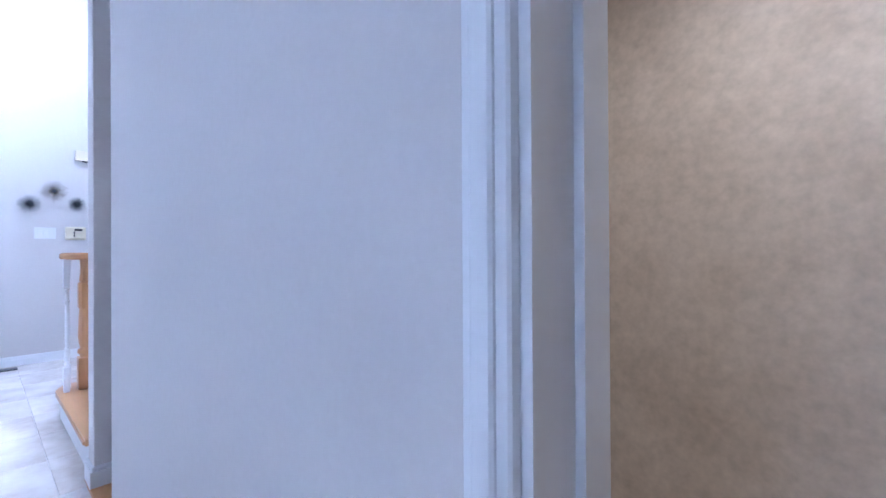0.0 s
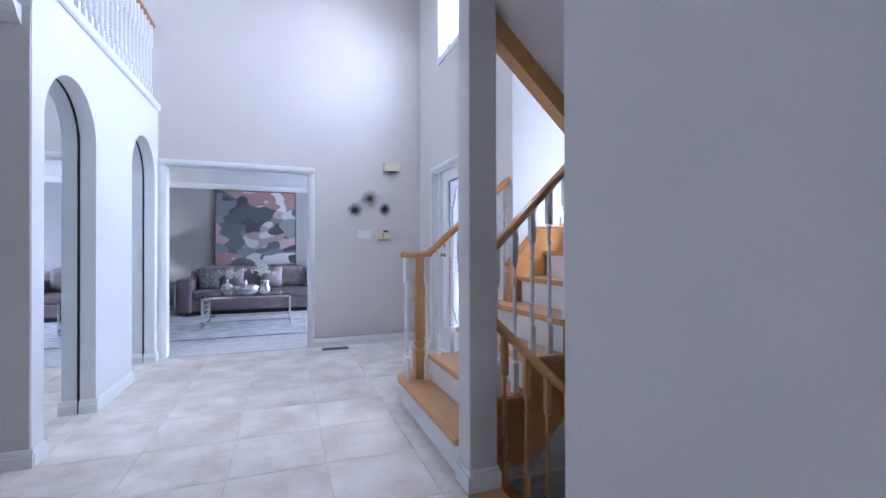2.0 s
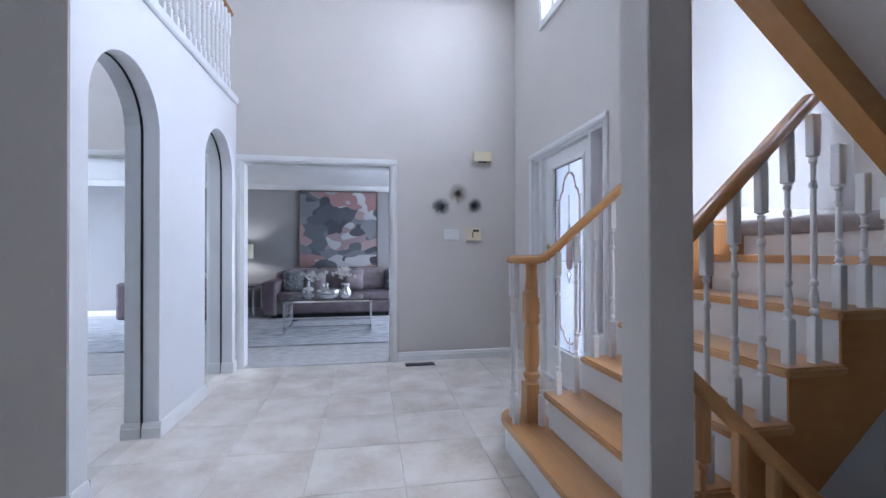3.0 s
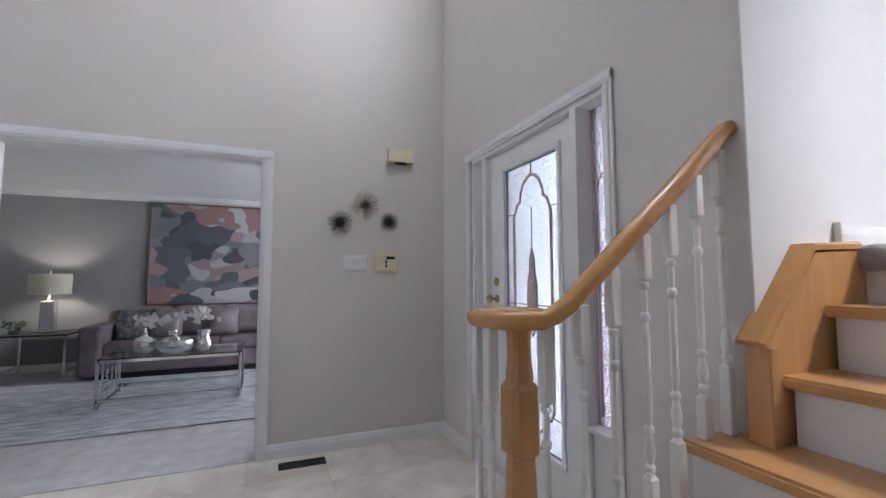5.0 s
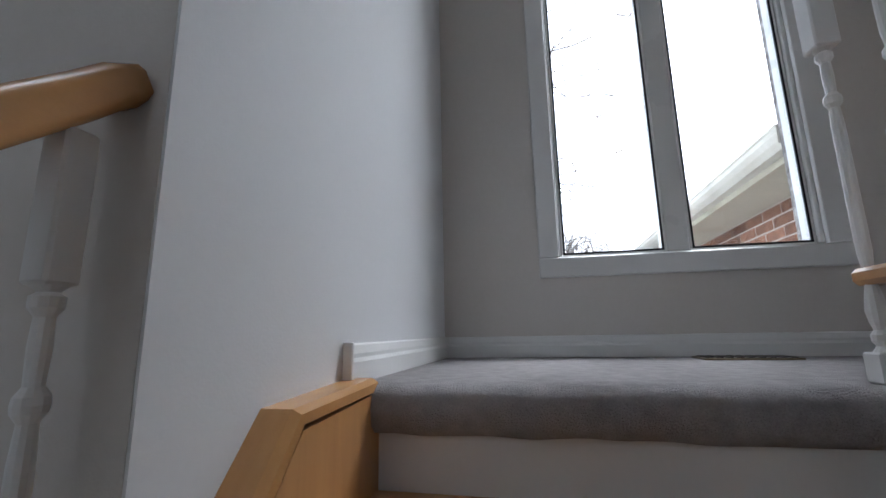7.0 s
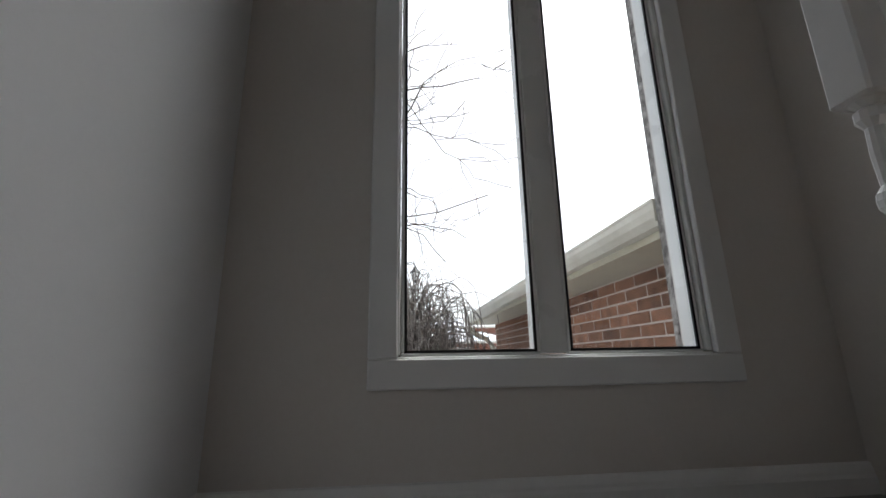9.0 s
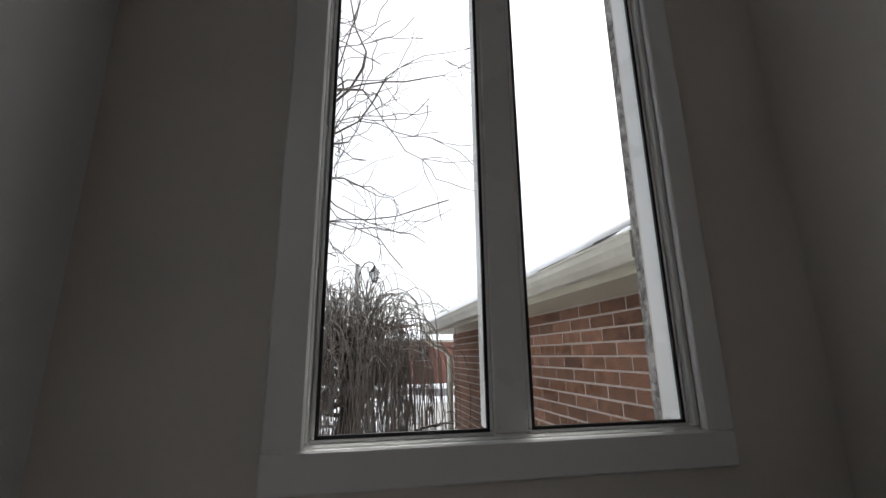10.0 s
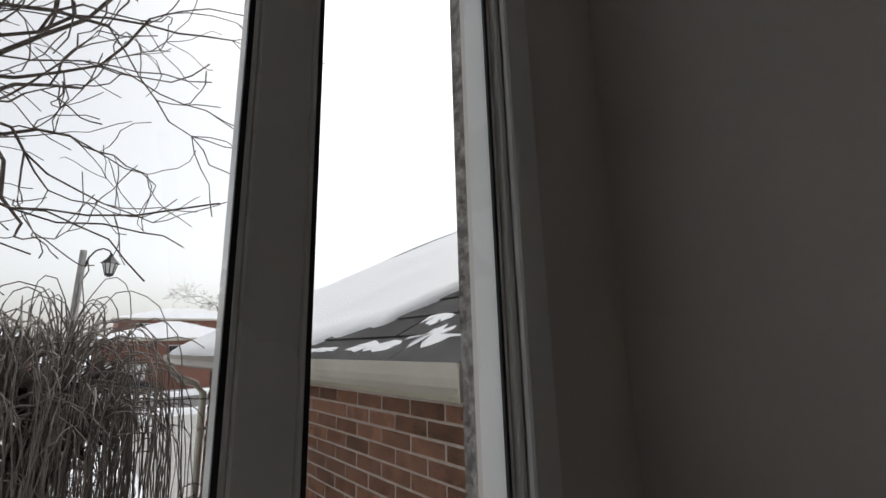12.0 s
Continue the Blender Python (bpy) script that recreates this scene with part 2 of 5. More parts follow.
def tube_data(name, lines, sides=5):
    """One mesh from many tapered tubes, each a list of (x, y, z, radius)."""
    verts, faces = [], []
    ca = [(math.cos(2 * math.pi * k / sides), math.sin(2 * math.pi * k / sides)) for k in range(sides)]
    for line in lines:
        base = len(verts)
        for i, q in enumerate(line):
            a, b = line[max(i - 1, 0)], line[min(i + 1, len(line) - 1)]
            d = Vector((b[0] - a[0], b[1] - a[1], b[2] - a[2]))
            d = d.normalized() if d.length > 1e-6 else Vector((0, 0, 1))
            s = d.cross(Vector((0, 0, 1)) if abs(d.z) < 0.9 else Vector((1, 0, 0))).normalized()
            u = s.cross(d)
            for c, e in ca:
                verts.append((q[0] + q[3] * (s.x * c + u.x * e), q[1] + q[3] * (s.y * c + u.y * e), q[2] + q[3] * (s.z * c + u.z * e)))
        for i in range(len(line) - 1):
            for k in range(sides):
                k2 = (k + 1) % sides
                faces.append((base + i * sides + k, base + i * sides + k2, base + (i + 1) * sides + k2, base + (i + 1) * sides + k))
        faces.append(tuple(base + k for k in range(sides))[::-1])
        faces.append(tuple(base + (len(line) - 1) * sides + k for k in range(sides)))
    me = bpy.data.meshes.new(name)
    me.from_pydata(verts, [], faces)
    return me


def mesh_of(name, bm, mat, smooth=False):
    bmesh.ops.recalc_face_normals(bm, faces=bm.faces)
    me = bpy.data.meshes.new(name)
    bm.to_mesh(me)
    bm.free()
    me.materials.append(M[mat])
    if smooth:
        me.shade_smooth()
    return me


def part(name, bm, mat, parent=None, label="", smooth=False):
    o = new(name, mesh_of(name, bm, mat, smooth))
    if parent:
        o.parent = parent
    return tagged(o, label)


def tube_part(name, lines, mat, parent=None, sides=5, smooth=True, label=""):
    me = tube_data(name, lines, sides)
    me.materials.append(M[mat])
    if smooth:
        me.shade_smooth()
    o = new(name, me)
    if parent:
        o.parent = parent
    return tagged(o, label)


def thing(name, label, category, group="", at=(0, 0, 0), kind=""):
    o = new(name)
    o.empty_display_size = 0.1
    o.location = at
    return tagged(o, label, category, group, kind)


def B():
    return bmesh.new()


def boxpart(name, dims, mat, parent=None, bev=0.0, label="", seg=1):
    return part(name, box(B(), *dims, bev=bev, seg=seg), mat, parent, label)


def setting(name, dims, mat, label, category, bev=0.0):
    return tagged(boxpart(name, dims, mat, None, bev), label, category, kind="structure")


def wall_with_holes(name, axis, a, b, lo, hi, z0, z1, holes, mat, label):
    """A wall slab between a and b on its thin axis; holes are (from, to, bottom, top)."""
    bm = B()

    def slab(s0, s1, q0, q1):
        if s1 - s0 > 1e-4 and q1 - q0 > 1e-4:
            box(bm, *((a, s0, q0, b, s1, q1) if axis == "x" else (s0, a, q0, s1, b, q1)))
    cur = lo
    for h0, h1, b0, t0 in sorted(holes):
        slab(cur, h0, z0, z1)
        slab(h0, h1, z0, b0)
        slab(h0, h1, t0, z1)
        cur = h1
    slab(cur, hi, z0, z1)
    return tagged(part(name, bm, mat), label, "wall", kind="structure")


BASE_PROFILE = [(0, 0), (0.016, 0), (0.016, 0.062), (0.012, 0.07), (0.012, 0.078), (0.007, 0.094), (0.0, 0.098)]


def baseboard(name, p, q, inward, z=0.0, label="white moulded baseboard along the foot of the wall"):
    """A moulded board along the wall's foot from p to q (x, y); inward is the unit vector into the room."""
    bm = B()
    lo = [bm.verts.new((p[0] + inward[0] * d, p[1] + inward[1] * d, z + h)) for d, h in BASE_PROFILE]
    hi = [bm.verts.new((q[0] + inward[0] * d, q[1] + inward[1] * d, z + h)) for d, h in BASE_PROFILE]
    n = len(lo)
    for i in range(n):
        bm.faces.new((lo[i], lo[(i + 1) % n], hi[(i + 1) % n], hi[i]))
    bm.faces.new(lo)
    bm.faces.new(hi[::-1])
    return tagged(part(name, bm, "trim"), label, "baseboard", kind="structure")


# ---------- large structure ----------
R = 0.19                      # riser
NOSE = {1: 1.30, 2: 1.488, 3: 1.707, 4: 1.925, 5: 2.145, 6: 2.365, 7: 2.583}
LAND = 7 * R

floor_main = setting("floor", (-3.3, -2.2, -0.12, 1.30, 6.245, -0.0032), "grout", "grout bed under large beige ceramic floor tiles", "floor")
floor_b = setting("floor_under_stairs", (1.30, 2.965, -0.12, 2.14, 6.245, -0.0032), "grout", "grout bed under the tiles beside the stairs", "floor")
floor_c = setting("floor_living", (-2.9, 6.245, -0.12, 4.0, 10.4, 0.006), "carpet_light", "pale cut-pile carpet of the living room", "floor")
setting("floor_washroom", (1.265, -1.4, -0.12, 2.9, 1.2, -0.004), "tile", "plain beige washroom floor", "floor")
ground_bm = B()
_xs, _ys, _gz = (-400, -3.3, 3.68, 500), (-450, -2.2, 6.4, 450), -0.36
for i in range(3):
    for j in range(3):
        if not (i == 1 and j == 1):
            ground_bm.faces.new([ground_bm.verts.new(p) for p in ((_xs[i], _ys[j], _gz), (_xs[i + 1], _ys[j], _gz),
                                                                  (_xs[i + 1], _ys[j + 1], _gz), (_xs[i], _ys[j + 1], _gz))])
bmesh.ops.remove_doubles(ground_bm, verts=ground_bm.verts, dist=0.001)
tagged(part("ground", ground_bm, "snow"), "snow-covered front garden and street verge", "ground", kind="structure")

wall_with_holes("wall_north", "y", 6.245, 6.37, -3.3, 4.2, 0, 5.1, [(-0.70, 0.765, 0, 2.06)], "wall",
                "greige painted foyer wall with a wide cased opening")
wall_with_holes("wall_east", "x", 2.14, 2.40, 3.8465, 6.245, -0.12, 2.7, [(4.42, 5.73, -0.12, 2.07)], "wall",
                "greige painted front wall around the entrance door")
wall_with_holes("wall_east_upper", "x", 2.14, 2.40, 3.8465, 6.245, 2.7, 5.1, [(4.05, 5.45, 3.31, 4.65)], "wall",
                "greige painted upper front wall round the high window")
_bm = box(B(), 2.404, 3.842, -0.12, 3.70, 4.0, 5.1)
box(_bm, 2.1405, 3.842, -0.12, 2.404, 3.8462, 5.1)
tagged(part("wall_alcove_north", _bm, "wall_white"), "white painted side wall of the stair landing", "wall", kind="structure")
wall_with_holes("wall_window", "x", 3.45, 3.585, 2.14, 3.855, -2.6, 5.1, [(2.525, 3.40, 1.66, 3.92)], "wall",
                "painted wall of the landing around the tall window")
wall_with_holes("wall_veneer", "x", 3.59, 3.635, 2.0, 3.855, -0.4, 5.1, [(2.513, 3.43, 1.64, 3.96)], "reveal",
                "rough grey masonry skin outside the landing window")
setting("wall_alcove_south", (1.5, 2.0, -2.6, 3.45, 2.14, 5.1), "wall", "painted wall on the far side of the upper stairs", "wall")
setting("wall_corridor", (1.25, 0.403, -0.12, 1.385, 1.975, 2.44), "wall", "grey painted corridor wall beside the washroom door", "wall")
setting("wall_corridor_return", (1.386, 1.876, -2.6, 1.55, 1.972, 2.44), "wall", "painted return of the corridor wall", "wall")
wall_with_holes("wall_washroom_side", "x", 1.25, 1.385, -2.2, 0.403, -0.12, 2.44, [(-0.42, 0.345, -0.12, 2.06)], "wall",
                "painted wall with the washroom doorway")
setting("wall_washroom_east", (2.9, -1.4, -0.12, 3.0, 1.3, 2.44), "wallpaper", "mottled tan wallpaper in the washroom", "wall")
setting("wall_washroom_north", (1.385, 1.2, -0.12, 2.9, 1.3, 2.44), "wallpaper", "mottled tan wallpaper in the washroom", "wall")
setting("wall_washroom_south", (1.385, -1.5, -0.12, 2.9, -1.4, 2.44), "wallpaper", "mottled tan wallpaper in the washroom", "wall")
setting("wall_west_stub", (-3.1, 3.832, -0.12, -0.764, 3.8395, 2.44), "wall", "shaded greige wall of the family room", "wall")
# both openings are assumed and unseen, cut to let in extra light
wall_with_holes("wall_west", "x", -3.3, -3.1, -2.2, 6.245, -0.12, 5.1, [(-0.2, 1.3, 0.9, 2.0), (4.1, 5.7, 3.5, 4.8)], "wall", "plain outer wall with two added window openings")
setting("wall_south", (-3.1, -2.2, -0.12, 3.7, -2.0, 5.1), "wall", "plain outer wall", "wall")
setting("wall_upper_east", (3.0, -2.0, -0.12, 3.1, 2.0, 5.1), "wall", "plain outer wall", "wall")
setting("wall_living_north", (-2.9, 10.4, -0.12, 4.2, 10.52, 2.6), "wall_grey", "cool grey painted living room wall", "wall")
setting("wall_living_west", (-3.0, 6.37, -0.12, -2.9, 10.4, 2.6), "wall_grey", "cool grey painted living room wall", "wall")
wall_with_holes("wall_living_east", "x", 4.0, 4.2, 6.37, 10.4, -0.12, 2.6, [(7.2, 9.8, 0.4, 2.3)], "wall_grey", "grey living room wall with a window")
setting("wall_living_skin", (-0.70 - 2.2, 6.372, 0.0, -0.76, 6.384, 2.46), "wall_grey", "grey living room side of the foyer wall", "wall")
setting("wall_living_skin_far", (0.83, 6.372, 0.0, 4.0, 6.384, 2.46), "wall_grey", "grey living room side of the foyer wall", "wall")
setting("ceiling_living", (-2.9, 6.37, 2.46, 4.0, 10.4, 2.6), "ceiling", "white living room ceiling", "ceiling")
setting("ceiling_foyer", (-3.3, -2.2, 5.1, 3.7, 6.37, 5.25), "ceiling", "white two-storey foyer ceiling", "ceiling")
setting("ceiling_corridor", (-3.1, -2.0, 2.44, 1.47, 2.95, 2.66), "ceiling", "white low ceiling of the corridor", "ceiling")
setting("ceiling_family", (-3.1, 2.95, 2.44, -0.89, 6.245, 2.618), "ceiling", "white low ceiling under the gallery", "ceiling")
setting("ceiling_washroom", (1.47, -1.5, 2.44, 3.0, 1.99, 2.66), "ceiling", "white washroom ceiling", "ceiling")
setting("wall_foundation", (1.27, 2.965, -2.6, 3.45, 2.985, -0.12), "wall_white", "painted wall under the stairs", "wall")
_bm = prism(B(), [(1.75, -0.118), (3.448, -0.118), (3.448, LAND - 0.21), (2.72, LAND - 0.43), (1.90, 0.12)], "y", 2.9745, 2.984)
tagged(part("wall_under_stairs", _bm, "wall_white"), "white painted wall closing the space under the stairs", "wall", kind="structure")
setting("floor_basement", (1.2, 1.99, -2.7, 3.5, 3.0, -2.6), "concrete", "concrete basement floor", "floor")
setting("wall_basement_west", (1.27, 1.996, -2.6, 1.295, 2.965, -0.012), "wall_white", "painted wall under the corridor floor", "wall")

# arched wall with two mirror niches
ARCHES = ((3.965, 4.665), (5.42, 6.12))
arch_bm = B()
_cur, _r, _top = 3.84, 0.35, 2.62
for y0, y1 in ARCHES:
    box(arch_bm, -0.87, _cur, -0.12, -0.76, y0, _top)
    yc = (y0 + y1) / 2
    arc = [(yc - _r * math.cos(math.pi * k / 20), 1.89 + _r * math.sin(math.pi * k / 20)) for k in range(21)]
    prism(arch_bm, arc + [(y1, _top), (y0, _top)], "x", -0.87, -0.76)
    _cur = y1
box(arch_bm, -0.87, _cur, -0.12, -0.76, 6.245, _top)
box(arch_bm, -0.90, 3.84, -0.12, -0.872, 6.245, _top)
tagged(part("wall_arches", arch_bm, "wall_white"), "white foyer wall with two arched mirror niches", "wall", kind="structure")
for y0, y1 in ARCHES:
    yc = (y0 + y1) / 2
    mir = thing("arched_mirror", "tall arched mirror set into a white wall niche", "mirror", "arched mirrors", (-0.865, yc, 0))
    arc = [(-(_r + 0.001) * math.cos(math.pi * k / 20), 1.89 + (_r + 0.001) * math.sin(math.pi * k / 20)) for k in range(21)]
    part("mirror_glass", prism(B(), [(-_r, 0.004)] + arc + [(_r, 0.004)], "x", 0.0, 0.006), "mirror", mir)
    edge = [(0.008, -_r + 0.004, 0.004, 0.006)] + [(0.008, 0.985 * p[0], p[1] - 0.004, 0.006) for p in arc] + [(0.008, _r - 0.004, 0.004, 0.006)]
    tube_part("mirror_edge", [edge], "gasket", mir, 4, label="dark edge strip")

# gallery edge, low header at the post
setting("trim_gallery_ledge", (-0.90, 3.90, 2.622, -0.735, 6.243, 2.70), "wall_white", "pale lilac-grey painted ledge of the upper gallery", "ledge", bev=0.012)
setting("wall_gallery_end", (-0.90, 3.0, 2.62, -0.76, 3.9, 5.1), "wall", "painted upper wall beside the gallery", "wall")

# porch outside the entrance
setting("wall_porch", (2.402, 4.002, -0.4, 3.70, 4.1, 5.1), "far_brick", "brick side wall of the entrance porch", "wall")
# unseen slab, added to keep sky light off the door glass
setting("porch_shade_slab", (2.402, 4.1, 2.62, 3.9, 6.0, 2.75), "ceiling", "assumed white porch soffit, added to shade the door glass", "ceiling")
setting("floor_porch", (2.40, 4.1, -0.36, 4.6, 6.0, -0.06), "concrete", "concrete porch slab", "floor")

# mouldings
def casing(name, parent_label, axis, at, lo, hi, top, z0=0.0, w=0.068, t=0.018, side=-1):
    """White door casing on the wall face `at` round an opening."""
    o = thing(name, parent_label, "casing", kind="structure")

    def leg(n, s0, s1, q0, q1):
        for k, (inset, depth) in enumerate(((0.0, t), (0.014, t + 0.007))):
            a, b = sorted((at, at + side * depth))
            if k == 1:
                if s1 - s0 < q1 - q0:
                    s0, s1 = s0 + inset, s1 - inset
                else:
                    q0, q1 = q0 + inset, q1 - inset
            d = (a, s0, q0, b, s1, q1) if axis == "x" else (s0, a, q0, s1, b, q1)
            boxpart(n if k == 0 else "bead", d, "trim", o, bev=0.003)
    leg("jamb_casing", lo - w, lo, z0, top)
    leg("jamb_casing", hi, hi + w, z0, top)
    leg("head_casing", lo - w, hi + w, top, top + w)
    return o


casing("trim_living_opening", "white moulded casing round the wide living room opening", "y", 6.245, -0.70, 0.765, 2.06)
_bm = B()
box(_bm, -0.702, 6.243, 0, -0.688, 6.386, 2.06)
box(_bm, 0.753, 6.243, 0, 0.767, 6.386, 2.06)
box(_bm, -0.702, 6.243, 2.048, 0.767, 6.386, 2.062)
tagged(part("trim_living_lining", _bm, "trim"), "white lining boards inside the opening", "lining", kind="structure")
casing("trim_washroom_door", "white fluted casing of the washroom doorway", "x", 1.25, -0.42, 0.345, 2.06, w=0.052)
_bm = B()
box(_bm, 1.248, 0.334, 0, 1.392, 0.346, 2.06)
box(_bm, 1.387, 0.342, 0, 1.43, 0.40, 2.10)
box(_bm, 1.248, -0.42, 0, 1.392, -0.406, 2.06)
box(_bm, 1.248, -0.42, 2.045, 1.392, 0.346, 2.062)
box(_bm, 1.325, 0.324, 0, 1.362, 0.334, 2.045)
tagged(part("trim_washroom_lining", _bm, "trim"), "white door lining with a stop bead", "lining", kind="structure")

baseboard("baseboard_north_a", (0.835, 6.245), (2.14, 6.245), (0, -1))
baseboard("baseboard_north_b", (-0.90, 6.245), (-0.77, 6.245), (0, -1))
baseboard("baseboard_east_a", (2.14, 5.79), (2.14, 6.245), (-1, 0))
baseboard("baseboard_east_b", (2.14, 3.98), (2.14, 4.36), (-1, 0))
for k, (a, b) in enumerate(((3.84, 3.965), (4.665, 5.42), (6.12, 6.245))):
    baseboard("baseboard_arch_%d" % k, (-0.76, a), (-0.76, b), (1, 0))
for k, (y, s) in enumerate(((3.965, 1), (4.665, -1), (5.42, 1), (6.12, -1))):
    baseboard("baseboard_niche_%d" % k, (-0.855, y), (-0.745, y), (0, s))
baseboard("baseboard_stub", (-3.1, 3.832), (-0.745, 3.832), (0, -1))
baseboard("baseboard_corridor", (1.25, 0.40), (1.25, 1.975), (-1, 0))
baseboard("baseboard_landing_n", (2.575, 3.842), (3.45, 3.842), (0, -1), LAND - 0.022)
baseboard("baseboard_landing_e", (3.45, 2.14), (3.45, 3.855), (-1, 0), LAND - 0.022)
baseboard("baseboard_living", (-2.9, 10.4), (4.0, 10.4), (0, -1))
_cap = boxpart("baseboard_cap", (2.566, 3.822, LAND - 0.012, 2.576, 3.842, LAND + 0.079), "trim", None, 0.002)
tagged(_cap, "square white end block of the landing baseboard", "baseboard", kind="structure")

CROWN = [(0, 0), (0.012, 0), (0.02, 0.018), (0.045, 0.04), (0.06, 0.07), (0.075, 0.08), (0.08, 0.1), (0, 0.1)]
crown_bm = B()
prism(crown_bm, [(3.832 - d, 2.34 + h) for d, h in CROWN], "x", -3.1, -0.80)
tagged(part("trim_crown_family", crown_bm, "trim"), "white crown moulding under the low ceiling", "moulding", kind="structure")
crown_bm = B()
prism(crown_bm, [(10.4 - d * 0.8, 2.36 + h) for d, h in CROWN], "x", -2.9, 4.0)
tagged(part("trim_crown_living", crown_bm, "trim"), "white crown moulding in the living room", "moulding", kind="structure")

# square post
post = thing("post", "white square post with a moulded base beside the stairs", "post", kind="structure")
boxpart("shaft", (1.32, 2.805, 0, 1.465, 2.945, 2.44), "wall", post, 0.004)
boxpart("plinth", (1.304, 2.789, 0, 1.481, 2.951, 0.082), "trim", post, 0.003)
boxpart("plinth_moulding", (1.311, 2.796, 0.082, 1.474, 2.950, 0.104), "trim", post, 0.005)

# landing
land = thing("landing", "carpeted stair landing under the tall window", "landing", kind="structure")
boxpart("deck", (2.62, 2.14, LAND - 0.2, 3.45, 3.855, LAND - 0.02), "trim", land)
_bm = B()
nose = [(2.64, LAND - 0.085), (2.590, LAND - 0.085), (2.572, LAND - 0.07), (2.566, LAND - 0.04), (2.572, LAND - 0.014), (2.592, LAND), (2.64, LAND)]
_rows = []
for i in range(61):
    y = 2.955 + 0.885 * i / 60
    _rows.append([_bm.verts.new((x + (0.007 * noise.noise(Vector((y * 9, z * 4, 0))) if x < 2.63 else 0), y, z + (0.006 * noise.noise(Vector((y * 11, 2.0, x * 3))) if x < 2.63 else 0.001))) for x, z in nose])
for a, b in zip(_rows, _rows[1:]):
    for i in range(len(nose) - 1):
        _bm.faces.new((a[i], a[i + 1], b[i + 1], b[i]))
part("carpet_edge", _bm, "carpet", land, "rolled edge of the grey carpet", True)
_bm = box(B(), 2.636, 2.142, LAND - 0.02, 3.45, 3.84, LAND)
part("carpet", _bm, "carpet", land, "grey cut-pile carpet with a rolled edge")
boxpart("riser", (2.612, 2.955, 6 * R, 2.63, 3.80, LAND - 0.03), "trim", land)
vent2 = thing("floor_register", "brown metal floor register set in the grey carpet", "register", at=(3.30, 2.88, LAND))
boxpart("frame", (-0.06, -0.13, 0, 0.06, 0.13, 0.006), "bronze", vent2, 0.002)
for k in range(9):
    boxpart("slat", (-0.048, -0.118 + k * 0.0275, 0.0062, 0.048, -0.103 + k * 0.0275, 0.009), "black", vent2)
vent1 = thing("floor_register", "black metal floor register in the tiles by the wall", "register", at=(1.055, 6.085, 0))
boxpart("frame", (-0.15, -0.055, 0, 0.15, 0.055, 0.006), "black", vent1, 0.002)
for k in range(13):
    boxpart("slat", (-0.137 + k * 0.0215, -0.043, 0.0062, -0.125 + k * 0.0215, 0.043, 0.010), "black", vent1)


# ---------- main stairs ----------
stairs = thing("staircase", "oak staircase with white risers rising to the landing", "stairs")
SY0, NY = 2.93, {1: 4.05, 2: 3.97, 3: 3.955, 4: 3.94, 5: 3.80, 6: 3.80}
for k in range(1, 7):
    z, x0, x1 = k * R, NOSE[k], NOSE[k + 1] + 0.036
    if k == 1:
        arc = [(1.435 - 0.135 * math.cos(a), 4.10 + 0.17 * math.sin(a)) for a in [math.pi * i / 12 for i in range(13)]]
        out = [(x0, 2.952)] + arc + [(1.57, 3.97), (x1, 3.97), (x1, 2.952)]
        bm = prism(B(), out, "z", z - 0.035, z)
        rz = [(1.435 - 0.11 * math.cos(a), 4.10 + 0.145 * math.sin(a)) for a in [math.pi * i / 12 for i in range(13)]]
        part("riser", prism(B(), [(x0 + 0.028, 2.955)] + rz + [(1.55, 3.96), (x1, 3.96), (x1, 2.955)], "z", 0.0, z - 0.035), "trim", stairs)
    else:
        bm = box(B(), x0, SY0, z - 0.035, x1, NY[k], z)
        boxpart("riser", (x0 + 0.028, SY0 + 0.03, z - R, x0 + 0.045, NY[k] - 0.03, z - 0.035), "trim", stairs)
    es = [e for e in bm.edges]
    bmesh.ops.bevel(bm, geom=es, offset=0.009, segments=2, affect="EDGES")
    part("tread", bm, "oak_y", stairs)
# cut strings
up = []
for k in range(1, 7):
    x0, x1 = NOSE[k] + 0.03, NOSE[k + 1] + 0.03
    up += [(x0, k * R - 0.036), (x1, k * R - 0.036)]
part("string", prism(B(), [(1.50, 0.0)] + up[2:] + [(2.64, 6 * R - 0.036), (2.64, LAND - 0.09), (2.70, LAND - 0.09), (2.70, LAND - 0.42), (1.86, 0.12), (1.72, 0.0)], "y", 2.952, 2.972), "oak_x", stairs, "oak cut string under the treads")
part("string", prism(B(), [(1.50, 0.0)] + up[2:8] + [(2.138, 0.76 - 0.036), (2.138, 0.0)], "y", 3.905, 3.922), "trim", stairs, "white string under the treads")
# boxed oak wall string beside the upper treads
part("wall_string", prism(B(), [(2.095, 4 * R), (2.20, 4 * R), (2.615, LAND - 0.25), (2.615, LAND - 0.015), (2.34, 1.30), (2.10, 1.035)], "y", 3.785, 3.84), "oak", stairs, "boxed oak string beside the wall")
part("wall_string_cap", sweep(B(), [(2.085, 3.825, 1.035), (2.335, 3.825, 1.315), (2.60, 3.825, 1.325)], [(-0.042, -0.008), (0.042, -0.008), (0.042, 0.008), (0.03, 0.016), (-0.03, 0.016), (-0.042, 0.008)]), "oak_x", stairs)
boxpart("string_foot", (2.085, 3.775, 4 * R, 2.128, 3.845, 1.03), "oak", stairs, 0.003)


